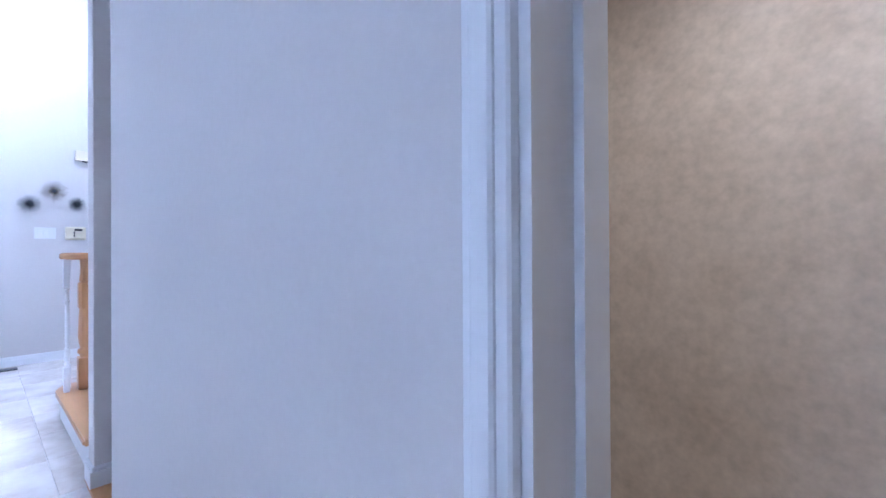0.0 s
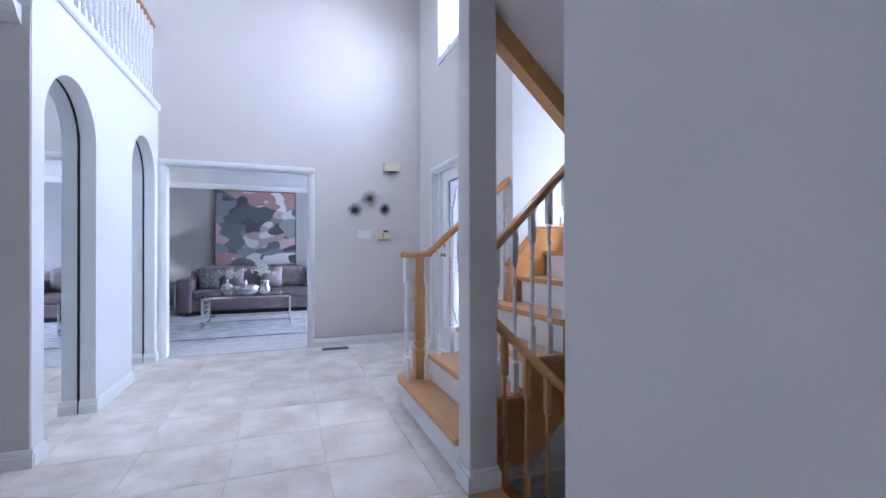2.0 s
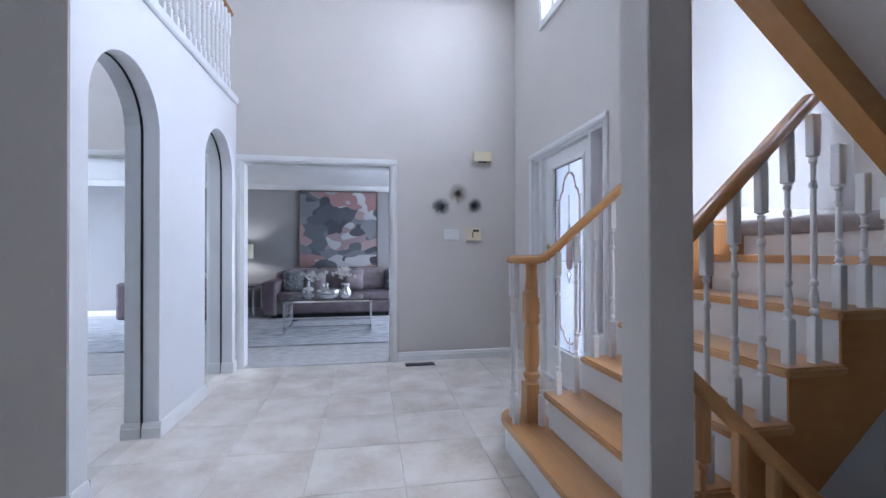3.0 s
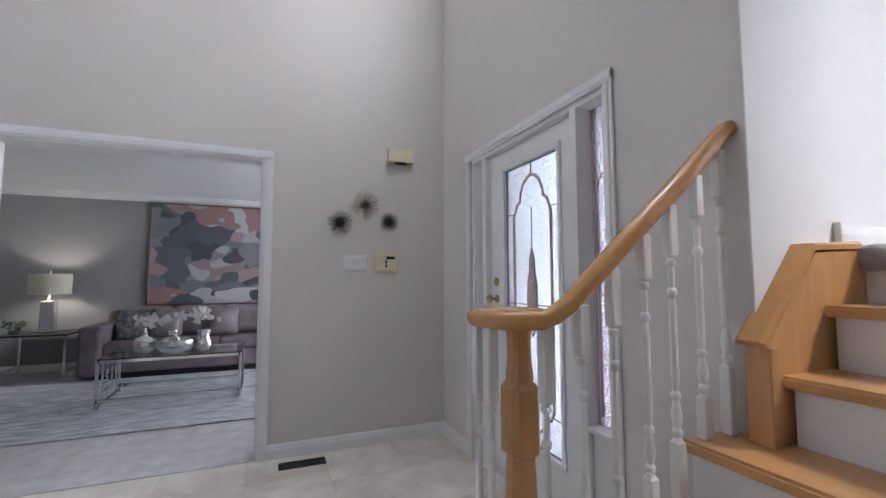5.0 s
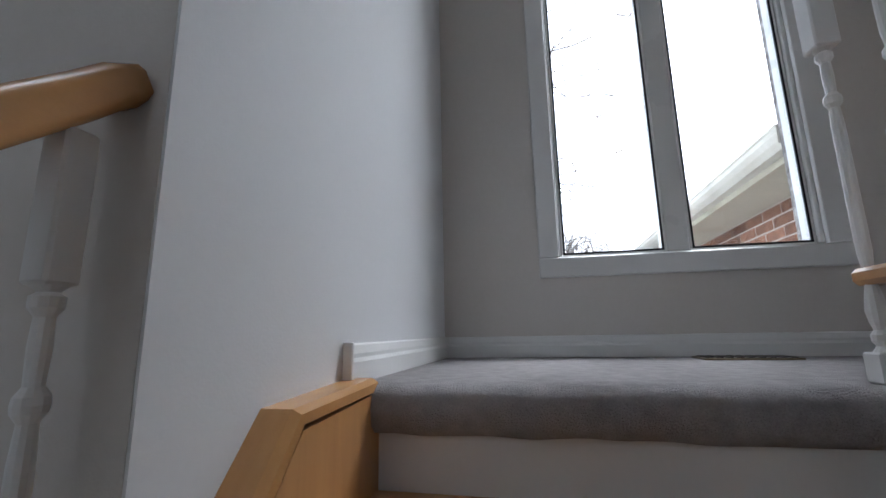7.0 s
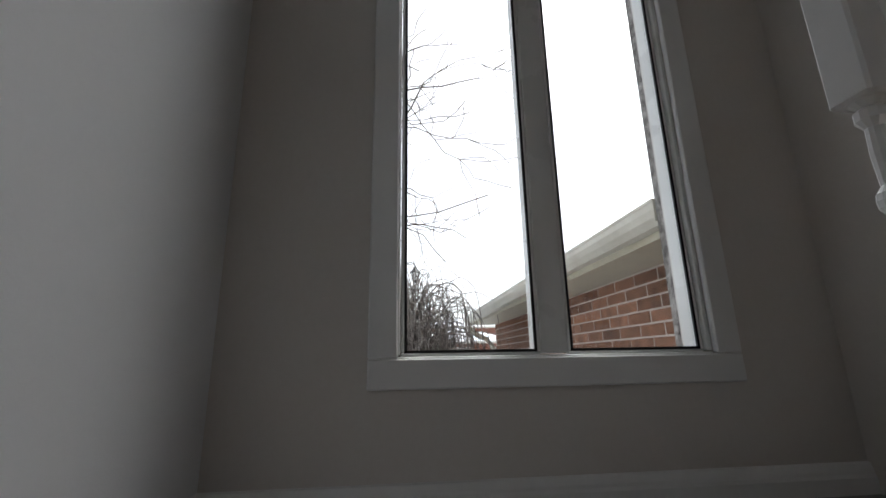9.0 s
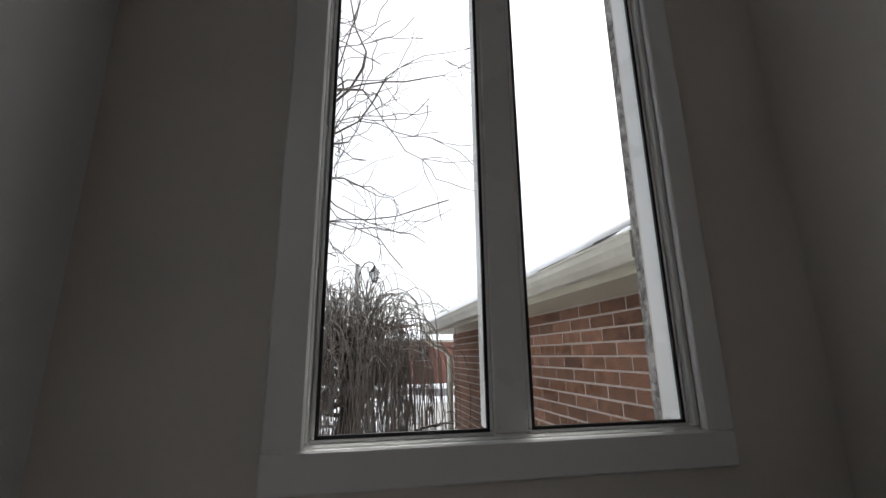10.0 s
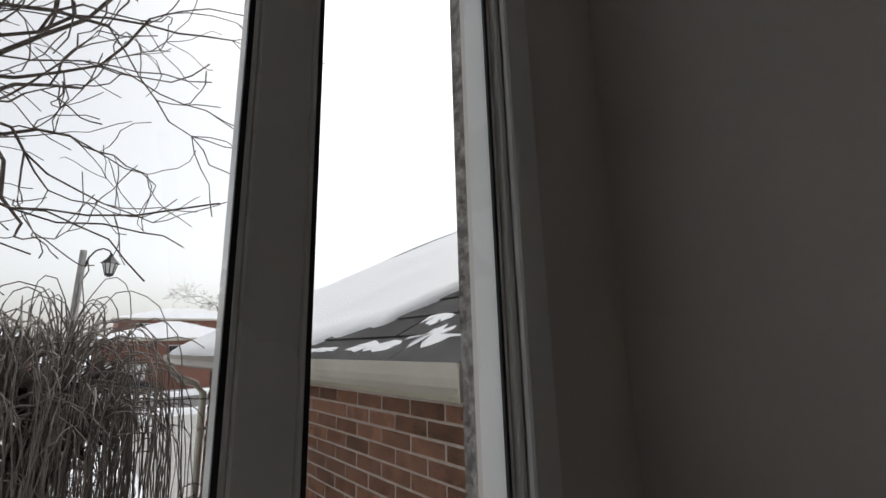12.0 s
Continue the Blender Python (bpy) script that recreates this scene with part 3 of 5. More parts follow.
def baluster_bm(h, foot=0.16, head=0.16, w=0.032, seg=12):
    """A turned baluster with square ends, standing at the origin: vase and rings low down, a long thin taper, two beads near the top."""
    bm = B()
    a = w / 2
    box(bm, -a, -a, 0, a, a, foot, bev=0.003)
    box(bm, -a, -a, h - head, a, a, h, bev=0.003)
    t0, t1 = foot, h - head
    d = t1 - t0
    k = min(1.0, d / 0.42)
    low = [(0.017, 0), (0.010, 0.010), (0.0155, 0.018), (0.0155, 0.028), (0.0095, 0.036), (0.0135, 0.048), (0.0165, 0.066), (0.0135, 0.090), (0.009, 0.112),
           (0.0145, 0.120), (0.0145, 0.130), (0.0088, 0.138), (0.0115, 0.165), (0.0118, 0.20)]
    top = [(0.0088, 0.118), (0.0145, 0.110), (0.0155, 0.103), (0.0145, 0.096), (0.0088, 0.088), (0.0102, 0.055), (0.0088, 0.028), (0.0150, 0.020), (0.0150, 0.010), (0.009, 0.006), (0.017, 0)]
    prof = [(0.9 * q, z * k) for q, z in low] + [(0.0098, d - 0.15 * k)] + [(0.9 * q, d - z * k) for q, z in top]
    lathe(bm, prof, z=t0, seg=seg, cap=False)
    return bm


RAIL = [(0.029 * math.cos(a) * (1.0 if abs(math.sin(a)) < 0.9 else 1.0), 0.024 * math.sin(a)) for a in [2 * math.pi * i / 14 for i in range(14)]]
RAIL = [(max(-0.029, min(0.029, 1.18 * s)), u) for s, u in RAIL]

# front balustrade with a volute
bal = thing("front_balustrade", "oak handrail with a volute on white turned balusters", "balustrade", at=(0, 0, 0))
VX, VY = 1.437, 4.05


def rail_z(x):
    return 1.105 + max(0.0, x - 1.47) * 0.86


outer = [(VX + 0.092 * math.cos(radians(d)), VY + 0.105 * math.sin(radians(d)), 1.115) for d in range(0, 271, 15)]
line = outer + [(1.46, 3.945, 1.115), (1.49, 3.93, 1.128), (1.53, 3.92, 1.158), (1.60, 3.912, 1.225), (1.70, 3.907, 1.315), (1.90, 3.903, 1.485), (2.09, 3.90, 1.655), (2.118, 3.897, 1.682), (2.139, 3.893, 1.694)]
part("handrail", sweep(B(), line, RAIL), "oak_x", bal, "honey oak handrail", smooth=True)
part("volute_plate", lathe(B(), [(0.058, 1.092), (0.064, 1.098), (0.064, 1.126), (0.058, 1.132)], VX, VY, seg=20), "oak_x", bal)
NX = VX + 0.022
newel_prof = [(0.040, 0), (0.034, 0.012), (0.048, 0.03), (0.048, 0.05), (0.034, 0.065), (0.042, 0.10), (0.046, 0.15), (0.042, 0.28), (0.038, 0.335)]
nb = B()
box(nb, NX - 0.047, VY - 0.047, R, NX + 0.047, VY + 0.047, R + 0.22, bev=0.004)
lathe(nb, newel_prof, NX, VY, R + 0.22, 14)
box(nb, NX - 0.044, VY - 0.044, R + 0.55, NX + 0.044, VY + 0.044, R + 0.75, bev=0.015)
lathe(nb, [(0.038, 0.0), (0.038, 0.02), (0.034, 0.05), (0.032, 0.10), (0.036, 0.16)], NX, VY, R + 0.75, 14)
part("newel", nb, "oak", bal, "turned oak newel post", smooth=False)
for a in (300, 200, 140, 60):
    x, y = VX + 0.092 * math.cos(radians(a)), VY + 0.10 * math.sin(radians(a))
    o = part("baluster", baluster_bm(1.10 - R, foot=0.17, head=0.20), "trim", bal)
    o.location = (x, y, R)
for k in (2, 3, 4):
    for f in (0.30, 0.78):
        x = NOSE[k] + 0.22 * f
        o = part("baluster", baluster_bm((rail_z(x) - 0.022) - k * R, foot=0.12 if f < 0.5 else 0.20, head=0.125 if f < 0.5 else 0.15), "trim", bal)
        o.location = (x, 3.905, k * R)

# inner balustrade
bal2 = thing("inner_balustrade", "sloping oak handrail on white turned balusters beside the basement stairs", "balustrade")
part("handrail", sweep(B(), [(1.45, 2.985, 1.075), (1.571, 2.985, 1.19), (2.09, 2.985, 1.70)], RAIL), "oak_x", bal2, smooth=True)
for k in (2, 3, 4, 5):
    for f in (0.30, 0.80):
        x = NOSE[k] + 0.22 * f
        zt = 1.19 + (x - 1.571) * 0.983
        under = 1.678 - 0.925 * (x - 2.063)
        if x > 2.05:
            zt = under + 0.02
        o = part("baluster", baluster_bm(zt - 0.015 - k * R, head=0.19 if x < 2.05 else 0.15, w=0.033), "trim", bal2)
        o.location = (x, 2.985, k * R)
for f in (0.3, 0.7):
    x = NOSE[6] + 0.22 * f
    o = part("baluster", baluster_bm(1.678 - 0.925 * (x - 2.063) + 0.02 - 6 * R, foot=0.05, head=0.08), "trim", bal2)
    o.location = (x, 2.985, 6 * R)

# upper flight seen from below
upf = thing("upper_stairs", "upper oak flight with a deep oak string and painted soffit", "stairs")
for k in range(1, 8):
    x1 = 2.68 - 0.22 * (k - 1)
    z = LAND + k * R
    boxpart("tread", (x1 - 0.235, 2.142, z - 0.03, x1, 2.945, z), "oak_y", upf, 0.008)
    boxpart("riser", (x1 - 0.045, 2.142, z - R, x1 - 0.028, 2.90, z - 0.031), "trim", upf)


def under(x):
    return 1.678 - 0.915 * (x - 2.063)


part("string", prism(B(), [(1.36, under(1.36)), (2.47, under(2.47)), (2.50, under(2.47)), (2.50, LAND + 0.14), (1.36, LAND + 0.14 + 0.864 * 1.14)], "y", 2.845, 2.93), "oak_x", upf, "deep oak string")
part("soffit", prism(B(), [(1.36, under(1.36) + 0.12), (2.60, under(2.60) + 0.12), (2.60, under(2.60) + 0.145), (1.36, under(1.36) + 0.145)], "y", 2.14, 2.85), "wall", upf, "painted sloping soffit")
ubal = thing("upper_balustrade", "white turned balusters under a sloping oak handrail", "balustrade")
for k in range(1, 7):
    for f in (0.70, 1.15) if k == 1 else (0.65, 1.15):
        x = 2.68 - 0.22 * (k - 1) - 0.22 * f
        zt = LAND + R + 0.80 + (2.63 - x) * 0.864
        z = LAND + k * R
        o = part("baluster", baluster_bm(zt - z, foot=0.20, head=0.30, w=0.042), "trim", ubal)
        o.location = (x, 2.92, z)
o = part("baluster", baluster_bm(1.02, foot=0.05, head=0.42, w=0.042), "trim", ubal)
o.location = (2.655, 2.93, LAND)
part("handrail", sweep(B(), [(2.72, 2.935, LAND + R + 0.75), (1.30, 2.935, LAND + R + 0.80 + 1.33 * 0.864)], RAIL), "oak_x", ubal, smooth=True)

# basement stairs
bst = thing("basement_stairs", "oak basement stairs descending behind the post", "stairs")
for k in range(0, 9):
    x0, z = 1.47 + 0.22 * k, -R * (k + 1) + 0.0
    boxpart("tread", (x0 - 0.03, 2.02, z - 0.035, x0 + 0.23, 2.94, z), "oak_y", bst, 0.006)
    boxpart("riser", (x0 - 0.005, 2.02, z, x0 + 0.012, 2.94, z + R - 0.03), "trim", bst)
boxpart("top_nosing", (1.30, 2.0, -0.035, 1.48, 2.94, 0.004), "oak_y", bst, 0.006)
part("string", prism(B(), [(1.45, 0.06), (1.45, -0.25), (3.3, -1.85), (3.3, -1.54)], "y", 2.925, 2.948), "oak_x", bst)
bal3 = thing("basement_balustrade", "oak handrail and oak balusters descending to the basement", "balustrade")
part("handrail", sweep(B(), [(1.45, 2.85, 0.812), (2.75, 2.85, -0.39)], RAIL), "oak_x", bal3, smooth=True)
for k in range(9):
    x = 1.53 + 0.125 * k
    zt = 0.812 - (x - 1.45) * 0.923
    o = part("baluster", baluster_bm(0.74, head=0.20, foot=0.12, w=0.032), "oak", bal3)
    o.location = (x, 2.85, zt - 0.755)

# gallery balusters
gal = thing("gallery_balustrade", "white turned balusters along the upper gallery under an oak rail", "balustrade", at=(-0.815, 3.9, 2.70))
_gb = mesh_of("baluster", baluster_bm(0.80, foot=0.14, head=0.22, w=0.034, seg=8), "trim")
for k in range(22):
    o = new("baluster", _gb)
    o.parent, o.location = gal, (0.0, 0.08 + k * 0.105, 0.0)
part("handrail", sweep(B(), [(0, 0.0, 0.82), (0, 2.343, 0.82)], RAIL), "oak_x", gal, smooth=True)


# ---------- windows and the entrance ----------
def landing_window():
    w = thing("window_1", "tall white two-pane landing window with moulded casing", "window", kind="structure")
    y0, y1, z0, z1, t = 2.457, 3.469, 1.617, 4.0, 0.075
    for n, d in (("casing", (3.432, y0, z0, 3.45, y1, z0 + t)), ("casing", (3.432, y0, z1 - t, 3.45, y1, z1)),
                 ("casing", (3.432, y0, z0 + t, 3.45, y0 + t, z1 - t)), ("casing", (3.432, y1 - t, z0 + t, 3.45, y1, z1 - t))):
        boxpart(n, d, "trim", w, 0.004)
    a0, a1, b0, b1 = y0 + t - 0.004, y1 - t + 0.004, z0 + t - 0.004, z1 - t + 0.004
    f = part("frame", B(), "vinyl", w)
    bm = B()
    box(bm, 3.452, a0, 1.6605, 3.50, a1, b0 + 0.009, bev=0.003)
    for d in ((a0, b1 - 0.03, a1, b1), (a0, b0 + 0.012, a0 + 0.016, b1 - 0.03), (a1 - 0.010, b0 + 0.012, a1, b1 - 0.03), (2.938, b0 + 0.012, 3.013, b1 - 0.03)):
        box(bm, 3.463 if d[0] == 2.938 else 3.452, d[0], d[1], 3.555, d[2], d[3], bev=0.003)
    bmesh.ops.recalc_face_normals(bm, faces=bm.faces)
    bm.to_mesh(f.data)
    bm.free()
    for s0, s1 in ((2.545, 2.938), (3.013, 3.386)):
        bm = B()
        p, q, r0, r1, k = s0, s1, b0 + 0.008, b1 - 0.03, 0.010
        for d in ((p, r0, q, r0 + k), (p, r1 - k, q, r1), (p, r0 + k, p + k, r1 - k), (q - k, r0 + k, q, r1 - k)):
            box(bm, 3.465, d[0], d[1], 3.484 if d[1] == r0 and d[3] < 2 else 3.535, d[2], d[3], bev=0.003)
        part("sash_frame", bm, "vinyl", w)
        bm = B()
        k0, k = 0.009, 0.016
        for d in ((p + k0, r0 + k0, q - k0, r0 + k), (p + k0, r1 - k, q - k0, r1 - k0), (p + k0, r0 + k0, p + k, r1 - k0), (q - k, r0 + k0, q - k0, r1 - k0)):
            box(bm, 3.4665, d[0], d[1], 3.4735, d[2], d[3])
        part("gasket", bm, "gasket", w, "black rubber gasket")
        g = boxpart("pane", (3.474, p + 0.008, r0 + 0.008, 3.480, q - 0.008, r1 - 0.008), "glass", w)
        g.visible_shadow = False
    boxpart("outer_sill", (3.575, 2.535, 1.62, 3.66, 3.425, 1.655), "concrete", w, 0.004)


landing_window()


def plain_window(name, axis, a, b, lo, hi, z0, z1, inner, label):
    """A framed pane filling a wall opening."""
    w = thing(name, label, "window", kind="structure")

    def bar(n, s0, s1, q0, q1, mat="vinyl", a_=a, b_=b):
        return boxpart(n, (a_, s0, q0, b_, s1, q1) if axis == "x" else (s0, a_, q0, s1, b_, q1), mat, w, 0.003)
    bar("frame", lo, hi, z0, z0 + 0.05)
    bar("frame", lo, hi, z1 - 0.05, z1)
    bar("frame", lo, lo + 0.05, z0 + 0.05, z1 - 0.05)
    bar("frame", hi - 0.05, hi, z0 + 0.05, z1 - 0.05)
    m = (lo + hi) / 2
    bar("mullion", m - 0.03, m + 0.03, z0 + 0.05, z1 - 0.05)
    c = (a + b) / 2
    g = bar("pane", lo + 0.05, hi - 0.05, z0 + 0.05, z1 - 0.05, "glass", c - 0.003, c + 0.003)
    g.visible_shadow = False
    if inner:
        at, side = inner
        casing("trim_" + name, "white casing of the window", axis, at, lo, hi, z1, z0, 0.07, 0.016, side)
        d = sorted((at, at + side * 0.02))
        boxpart("sill", (d[0], lo - 0.07, z0 - 0.07, d[1], hi + 0.07, z0) if axis == "x" else (lo - 0.07, d[0], z0 - 0.07, hi + 0.07, d[1], z0), "trim", w, 0.003)
    return w


plain_window("window_2", "x", 2.22, 2.28, 4.05, 5.45, 3.31, 4.65, (2.14, -1), "high white foyer window above the entrance")
plain_window("window_3", "x", 4.02, 4.08, 7.2, 9.8, 0.4, 2.3, (4.0, -1), "large white living room window")
# unseen window, added and sized to brighten the corridor wall
plain_window("window_5", "x", -3.22, -3.16, -0.2, 1.3, 0.9, 2.0, None, "assumed white family room window, out of view")
# invented opening that holds the foyer's fill lamp
plain_window("window_4", "x", -3.22, -3.16, 4.1, 5.7, 3.5, 4.8, None, "added white upper gallery window, out of view")

# entrance door with sidelights
casing("trim_entrance", "white casing round the entrance door and sidelights", "x", 2.14, 4.42, 5.73, 2.06, w=0.055)
ent = thing("entrance_frame", "white entrance door frame with two narrow sidelights", "door frame", kind="structure")
for n, d in (("jamb", (2.145, 4.42, 0, 2.30, 4.442, 2.06)), ("jamb", (2.145, 5.708, 0, 2.30, 5.73, 2.06)), ("post", (2.143, 4.615, 0, 2.30, 4.66, 2.04)),
             ("post", (2.143, 5.525, 0, 2.30, 5.57, 2.04)), ("head", (2.145, 4.42, 2.036, 2.30, 5.73, 2.07)), ("threshold", (2.145, 4.42, -0.01, 2.33, 5.73, 0.03)),
             ("panel", (2.20, 4.442, 0.03, 2.26, 4.615, 0.53)), ("panel", (2.20, 5.57, 0.03, 2.26, 5.708, 0.53)),
             ("sill", (2.165, 4.442, 0.53, 2.29, 4.615, 0.555)), ("sill", (2.165, 5.57, 0.53, 2.29, 5.708, 0.555))):
    boxpart(n, d, "trim", ent, 0.003)
for y0, y1 in ((4.442, 4.615), (5.57, 5.708)):
    g = boxpart("sidelight_pane", (2.235, y0, 0.555, 2.243, y1, 2.036), "side_glass", ent)
    g.visible_shadow = False
    yc = (y0 + y1) / 2
    arc = [(2.231, yc + 0.05 * math.cos(a), 1.62 + 0.09 * math.sin(a), 0.006) for a in [math.pi * i / 10 for i in range(11)]]
    tube_part("came", [[(2.231, yc + 0.05, 0.60, 0.006)] + arc + [(2.231, yc - 0.05, 0.60, 0.006)], [(2.231, yc, 1.70, 0.004), (2.231, yc, 2.02, 0.004)],
                       [(2.231, y0 + 0.012, 0.56, 0.006), (2.231, y0 + 0.012, 2.03, 0.006)], [(2.231, y1 - 0.012, 0.56, 0.006), (2.231, y1 - 0.012, 2.03, 0.006)]], "came", ent, 6)

door = thing("front_door", "white steel front door with a leaded glass panel", "door", at=(2.19, 4.66, 0.035))
DY, DZ = 0.865, 2.0
GY0, GY1, GZ0, GZ1 = 0.155, 0.69, 0.27, 1.87
bm = B()
for d in ((0, 0, DY, GZ0), (0, GZ1, DY, DZ), (0, GZ0, GY0, GZ1), (GY1, GZ0, DY, GZ1)):
    box(bm, 0, d[0], d[1], 0.045, d[2], d[3])
part("leaf", bm, "trim", door)
bm = B()
for d in ((GY0 - 0.03, GZ0 - 0.03, GY1 + 0.03, GZ0), (GY0 - 0.03, GZ1, GY1 + 0.03, GZ1 + 0.03), (GY0 - 0.03, GZ0, GY0, GZ1), (GY1, GZ0, GY1 + 0.03, GZ1)):
    box(bm, -0.012, d[0], d[1], 0.0, d[2], d[3], bev=0.004)
part("glazing_bead", bm, "trim", door)
g = boxpart("leaded_pane", (0.018, GY0, GZ0, 0.026, GY1, GZ1), "lead_glass", door, label="rippled leaded glass")
g.visible_shadow = False
yc = (GY0 + GY1) / 2
X = 0.014


def mirrored(pts, r):
    return [[(X, yc + s * a, b, r) for a, b in pts] for s in (1, -1)]


lead = [[(X, GY0 + 0.004, GZ0, 0.005), (X, GY0 + 0.004, GZ1, 0.005)], [(X, GY1 - 0.004, GZ0, 0.005), (X, GY1 - 0.004, GZ1, 0.005)],
        [(X, GY0, GZ0 + 0.004, 0.005), (X, GY1, GZ0 + 0.004, 0.005)], [(X, GY0, GZ1 - 0.004, 0.005), (X, GY1, GZ1 - 0.004, 0.005)],
        [(X, yc, 1.36, 0.0025), (X, yc, 1.60, 0.0025)], [(X, yc, 1.80, 0.0035), (X, yc, GZ1, 0.0035)], [(X, yc, GZ0, 0.0035), (X, yc, 0.40, 0.0035)],
        [(X, GY0, 1.58, 0.0035), (X, yc - 0.17, 1.58, 0.0035)], [(X, yc + 0.17, 1.58, 0.0035), (X, GY1, 1.58, 0.0035)],
        [(X, GY0, 1.04, 0.0035), (X, GY1, 1.04, 0.0035)], [(X, GY0, 0.46, 0.0035), (X, yc - 0.17, 0.46, 0.0035)], [(X, yc + 0.17, 0.46, 0.0035), (X, GY1, 0.46, 0.0035)]]
tube_part("lead_line", lead, "lead", door, 6, label="dark lead lines")
side_b = [(0.185, 0.50), (0.185, 1.56), (0.15, 1.63), (0.115, 1.65), (0.105, 1.70), (0.08, 1.75), (0.04, 1.78), (0.0, 1.79)]
bot_b = [(0.185, 0.50), (0.15, 0.44), (0.11, 0.43), (0.09, 0.38), (0.04, 0.35), (0.0, 0.345)]
tube_part("mauve_border", mirrored(side_b, 0.009) + mirrored(bot_b, 0.009), "came", door, 6, label="mauve glass border")
spire = [(0.0, 1.36), (0.022, 1.30), (0.026, 1.22), (0.045, 1.16), (0.045, 1.02), (0.03, 0.98), (0.0, 0.97)]
bm = B()
prism(bm, [(yc + a, b) for a, b in spire] + [(yc - a, b) for a, b in spire[-2:0:-1]], "x", 0.010, 0.0165)
part("mauve_spire", bm, "came", door, "mauve glass spire")
tube_part("lead_spire", mirrored(spire, 0.004) + mirrored([(0.0, 0.97), (0.035, 0.93), (0.0, 0.86)], 0.004), "lead", door, 6)
_k = part("knob", lathe(B(), [(0.026, 0), (0.026, 0.006), (0.012, 0.012), (0.011, 0.035), (0.024, 0.045), (0.027, 0.058), (0.018, 0.068)], seg=16), "brass", door, "brass door knob", True)
_k.matrix_local = pose(0, 0.80, 1.06, 0, -90, 0)
_k = part("deadbolt", lathe(B(), [(0.027, 0), (0.027, 0.008), (0.020, 0.016), (0.012, 0.018)], seg=16), "brass", door, "brass deadbolt", True)
_k.matrix_local = pose(0, 0.80, 1.17, 0, -90, 0)
for z in (0.22, 1.0, 1.78):
    boxpart("hinge", (-0.006, -0.008, z - 0.05, 0.004, 0.006, z + 0.05), "silver", door, 0.002)
boxpart("chain_guard", (-0.01, 0.835, 1.86, 0.0, 0.857, 1.97), "plastic", door, 0.003)

# ---------- foyer wall things ----------
def starburst(name, at, radius, mat, label, n, core):
    s = thing(name, label, "wall decor", "starburst wall decor", at)
    rnd = random.Random(int(radius * 1000) + n)
    rays = []
    for i in range(n):
        a = 2 * math.pi * i / n + rnd.uniform(-0.05, 0.05)
        el = rnd.uniform(0.05, 0.75)
        r = radius * rnd.uniform(0.85, 1.05)
        d = (math.cos(a) * math.cos(el), -math.sin(el), math.sin(a) * math.cos(el))
        rays.append([(0, -0.02, 0, 0.0018), (d[0] * r, -0.02 + d[1] * r * 0.6, d[2] * r, 0.0014)])
    tube_part("rays", rays, mat, s, 4, False)
    o = part("core", lathe(B(), [(0.001, 0), (core, 0.008), (core, 0.02), (0.4 * core, 0.032), (0.001, 0.034)], seg=14), "dark_star", s, "", True)
    o.matrix_local = pose(0, 0, 0, 90, 0, 0)
    return s


starburst("starburst_decor", (1.485, 6.245, 1.786), 0.118, "bronze", "bronze starburst wall ornament with fine metal rays", 54, 0.032)
starburst("starburst_decor", (1.30, 6.245, 1.642), 0.098, "dark_star", "dark metal starburst wall ornament with fine rays", 60, 0.030)
starburst("starburst_decor", (1.668, 6.245, 1.662), 0.082, "dark_star", "small dark metal starburst wall ornament", 60, 0.03)

sw = thing("light_switch", "white wall plate with three rocker switches", "light switch", at=(1.418, 6.245, 1.345))
boxpart("plate", (-0.085, -0.007, -0.058, 0.085, 0, 0.058), "plastic", sw, 0.004)
for k in (-1, 0, 1):
    boxpart("rocker", (k * 0.046 - 0.016, -0.011, -0.033, k * 0.046 + 0.016, -0.006, 0.033), "plastic", sw, 0.003)
al = thing("alarm_keypad", "ivory alarm keypad with a small dark display", "keypad", at=(1.66, 6.245, 1.346))
boxpart("case", (-0.087, -0.03, -0.07, 0.087, 0, 0.07), "ivory", al, 0.01, seg=2)
boxpart("display", (-0.01, -0.033, 0.028, 0.055, -0.029, 0.05), "black", al)
for i in range(2):
    boxpart("button", (-0.018 + i * 0.0, -0.033, -0.035 + i * 0.03, -0.006 + i * 0.0, -0.029, -0.012 + i * 0.03), "black", al)
boxpart("flap", (-0.07, -0.034, -0.055, 0.07, -0.03, -0.04), "ivory", al, 0.002)
ch = thing("door_chime", "ivory plastic door chime box high on the wall", "chime", at=(1.76, 6.245, 2.192))
boxpart("case", (-0.102, -0.05, -0.055, 0.102, 0, 0.055), "ivory", ch, 0.008, seg=2)
boxpart("grille", (-0.045, -0.049, -0.062, 0.045, -0.004, -0.0545), "black", ch)

# ---------- washroom lamp ----------
wl = thing("ceiling_light", "small round washroom ceiling light", "ceiling light", at=(2.1, 0.2, 2.44))
_bm = lathe(B(), [(0.11, 0), (0.12, -0.03), (0.10, -0.05)], seg=20)
part("base", _bm, "plastic", wl)
d = bpy.data.lights.new("washroom_lamp", "AREA")
d.shape, d.size, d.energy, d.color = "DISK", 0.2, 0.6, (1.0, 0.84, 0.62)
o = new("washroom_lamp", d)
o.matrix_world = look((2.1, 0.2, 2.37), (2.1, 0.2, 0))

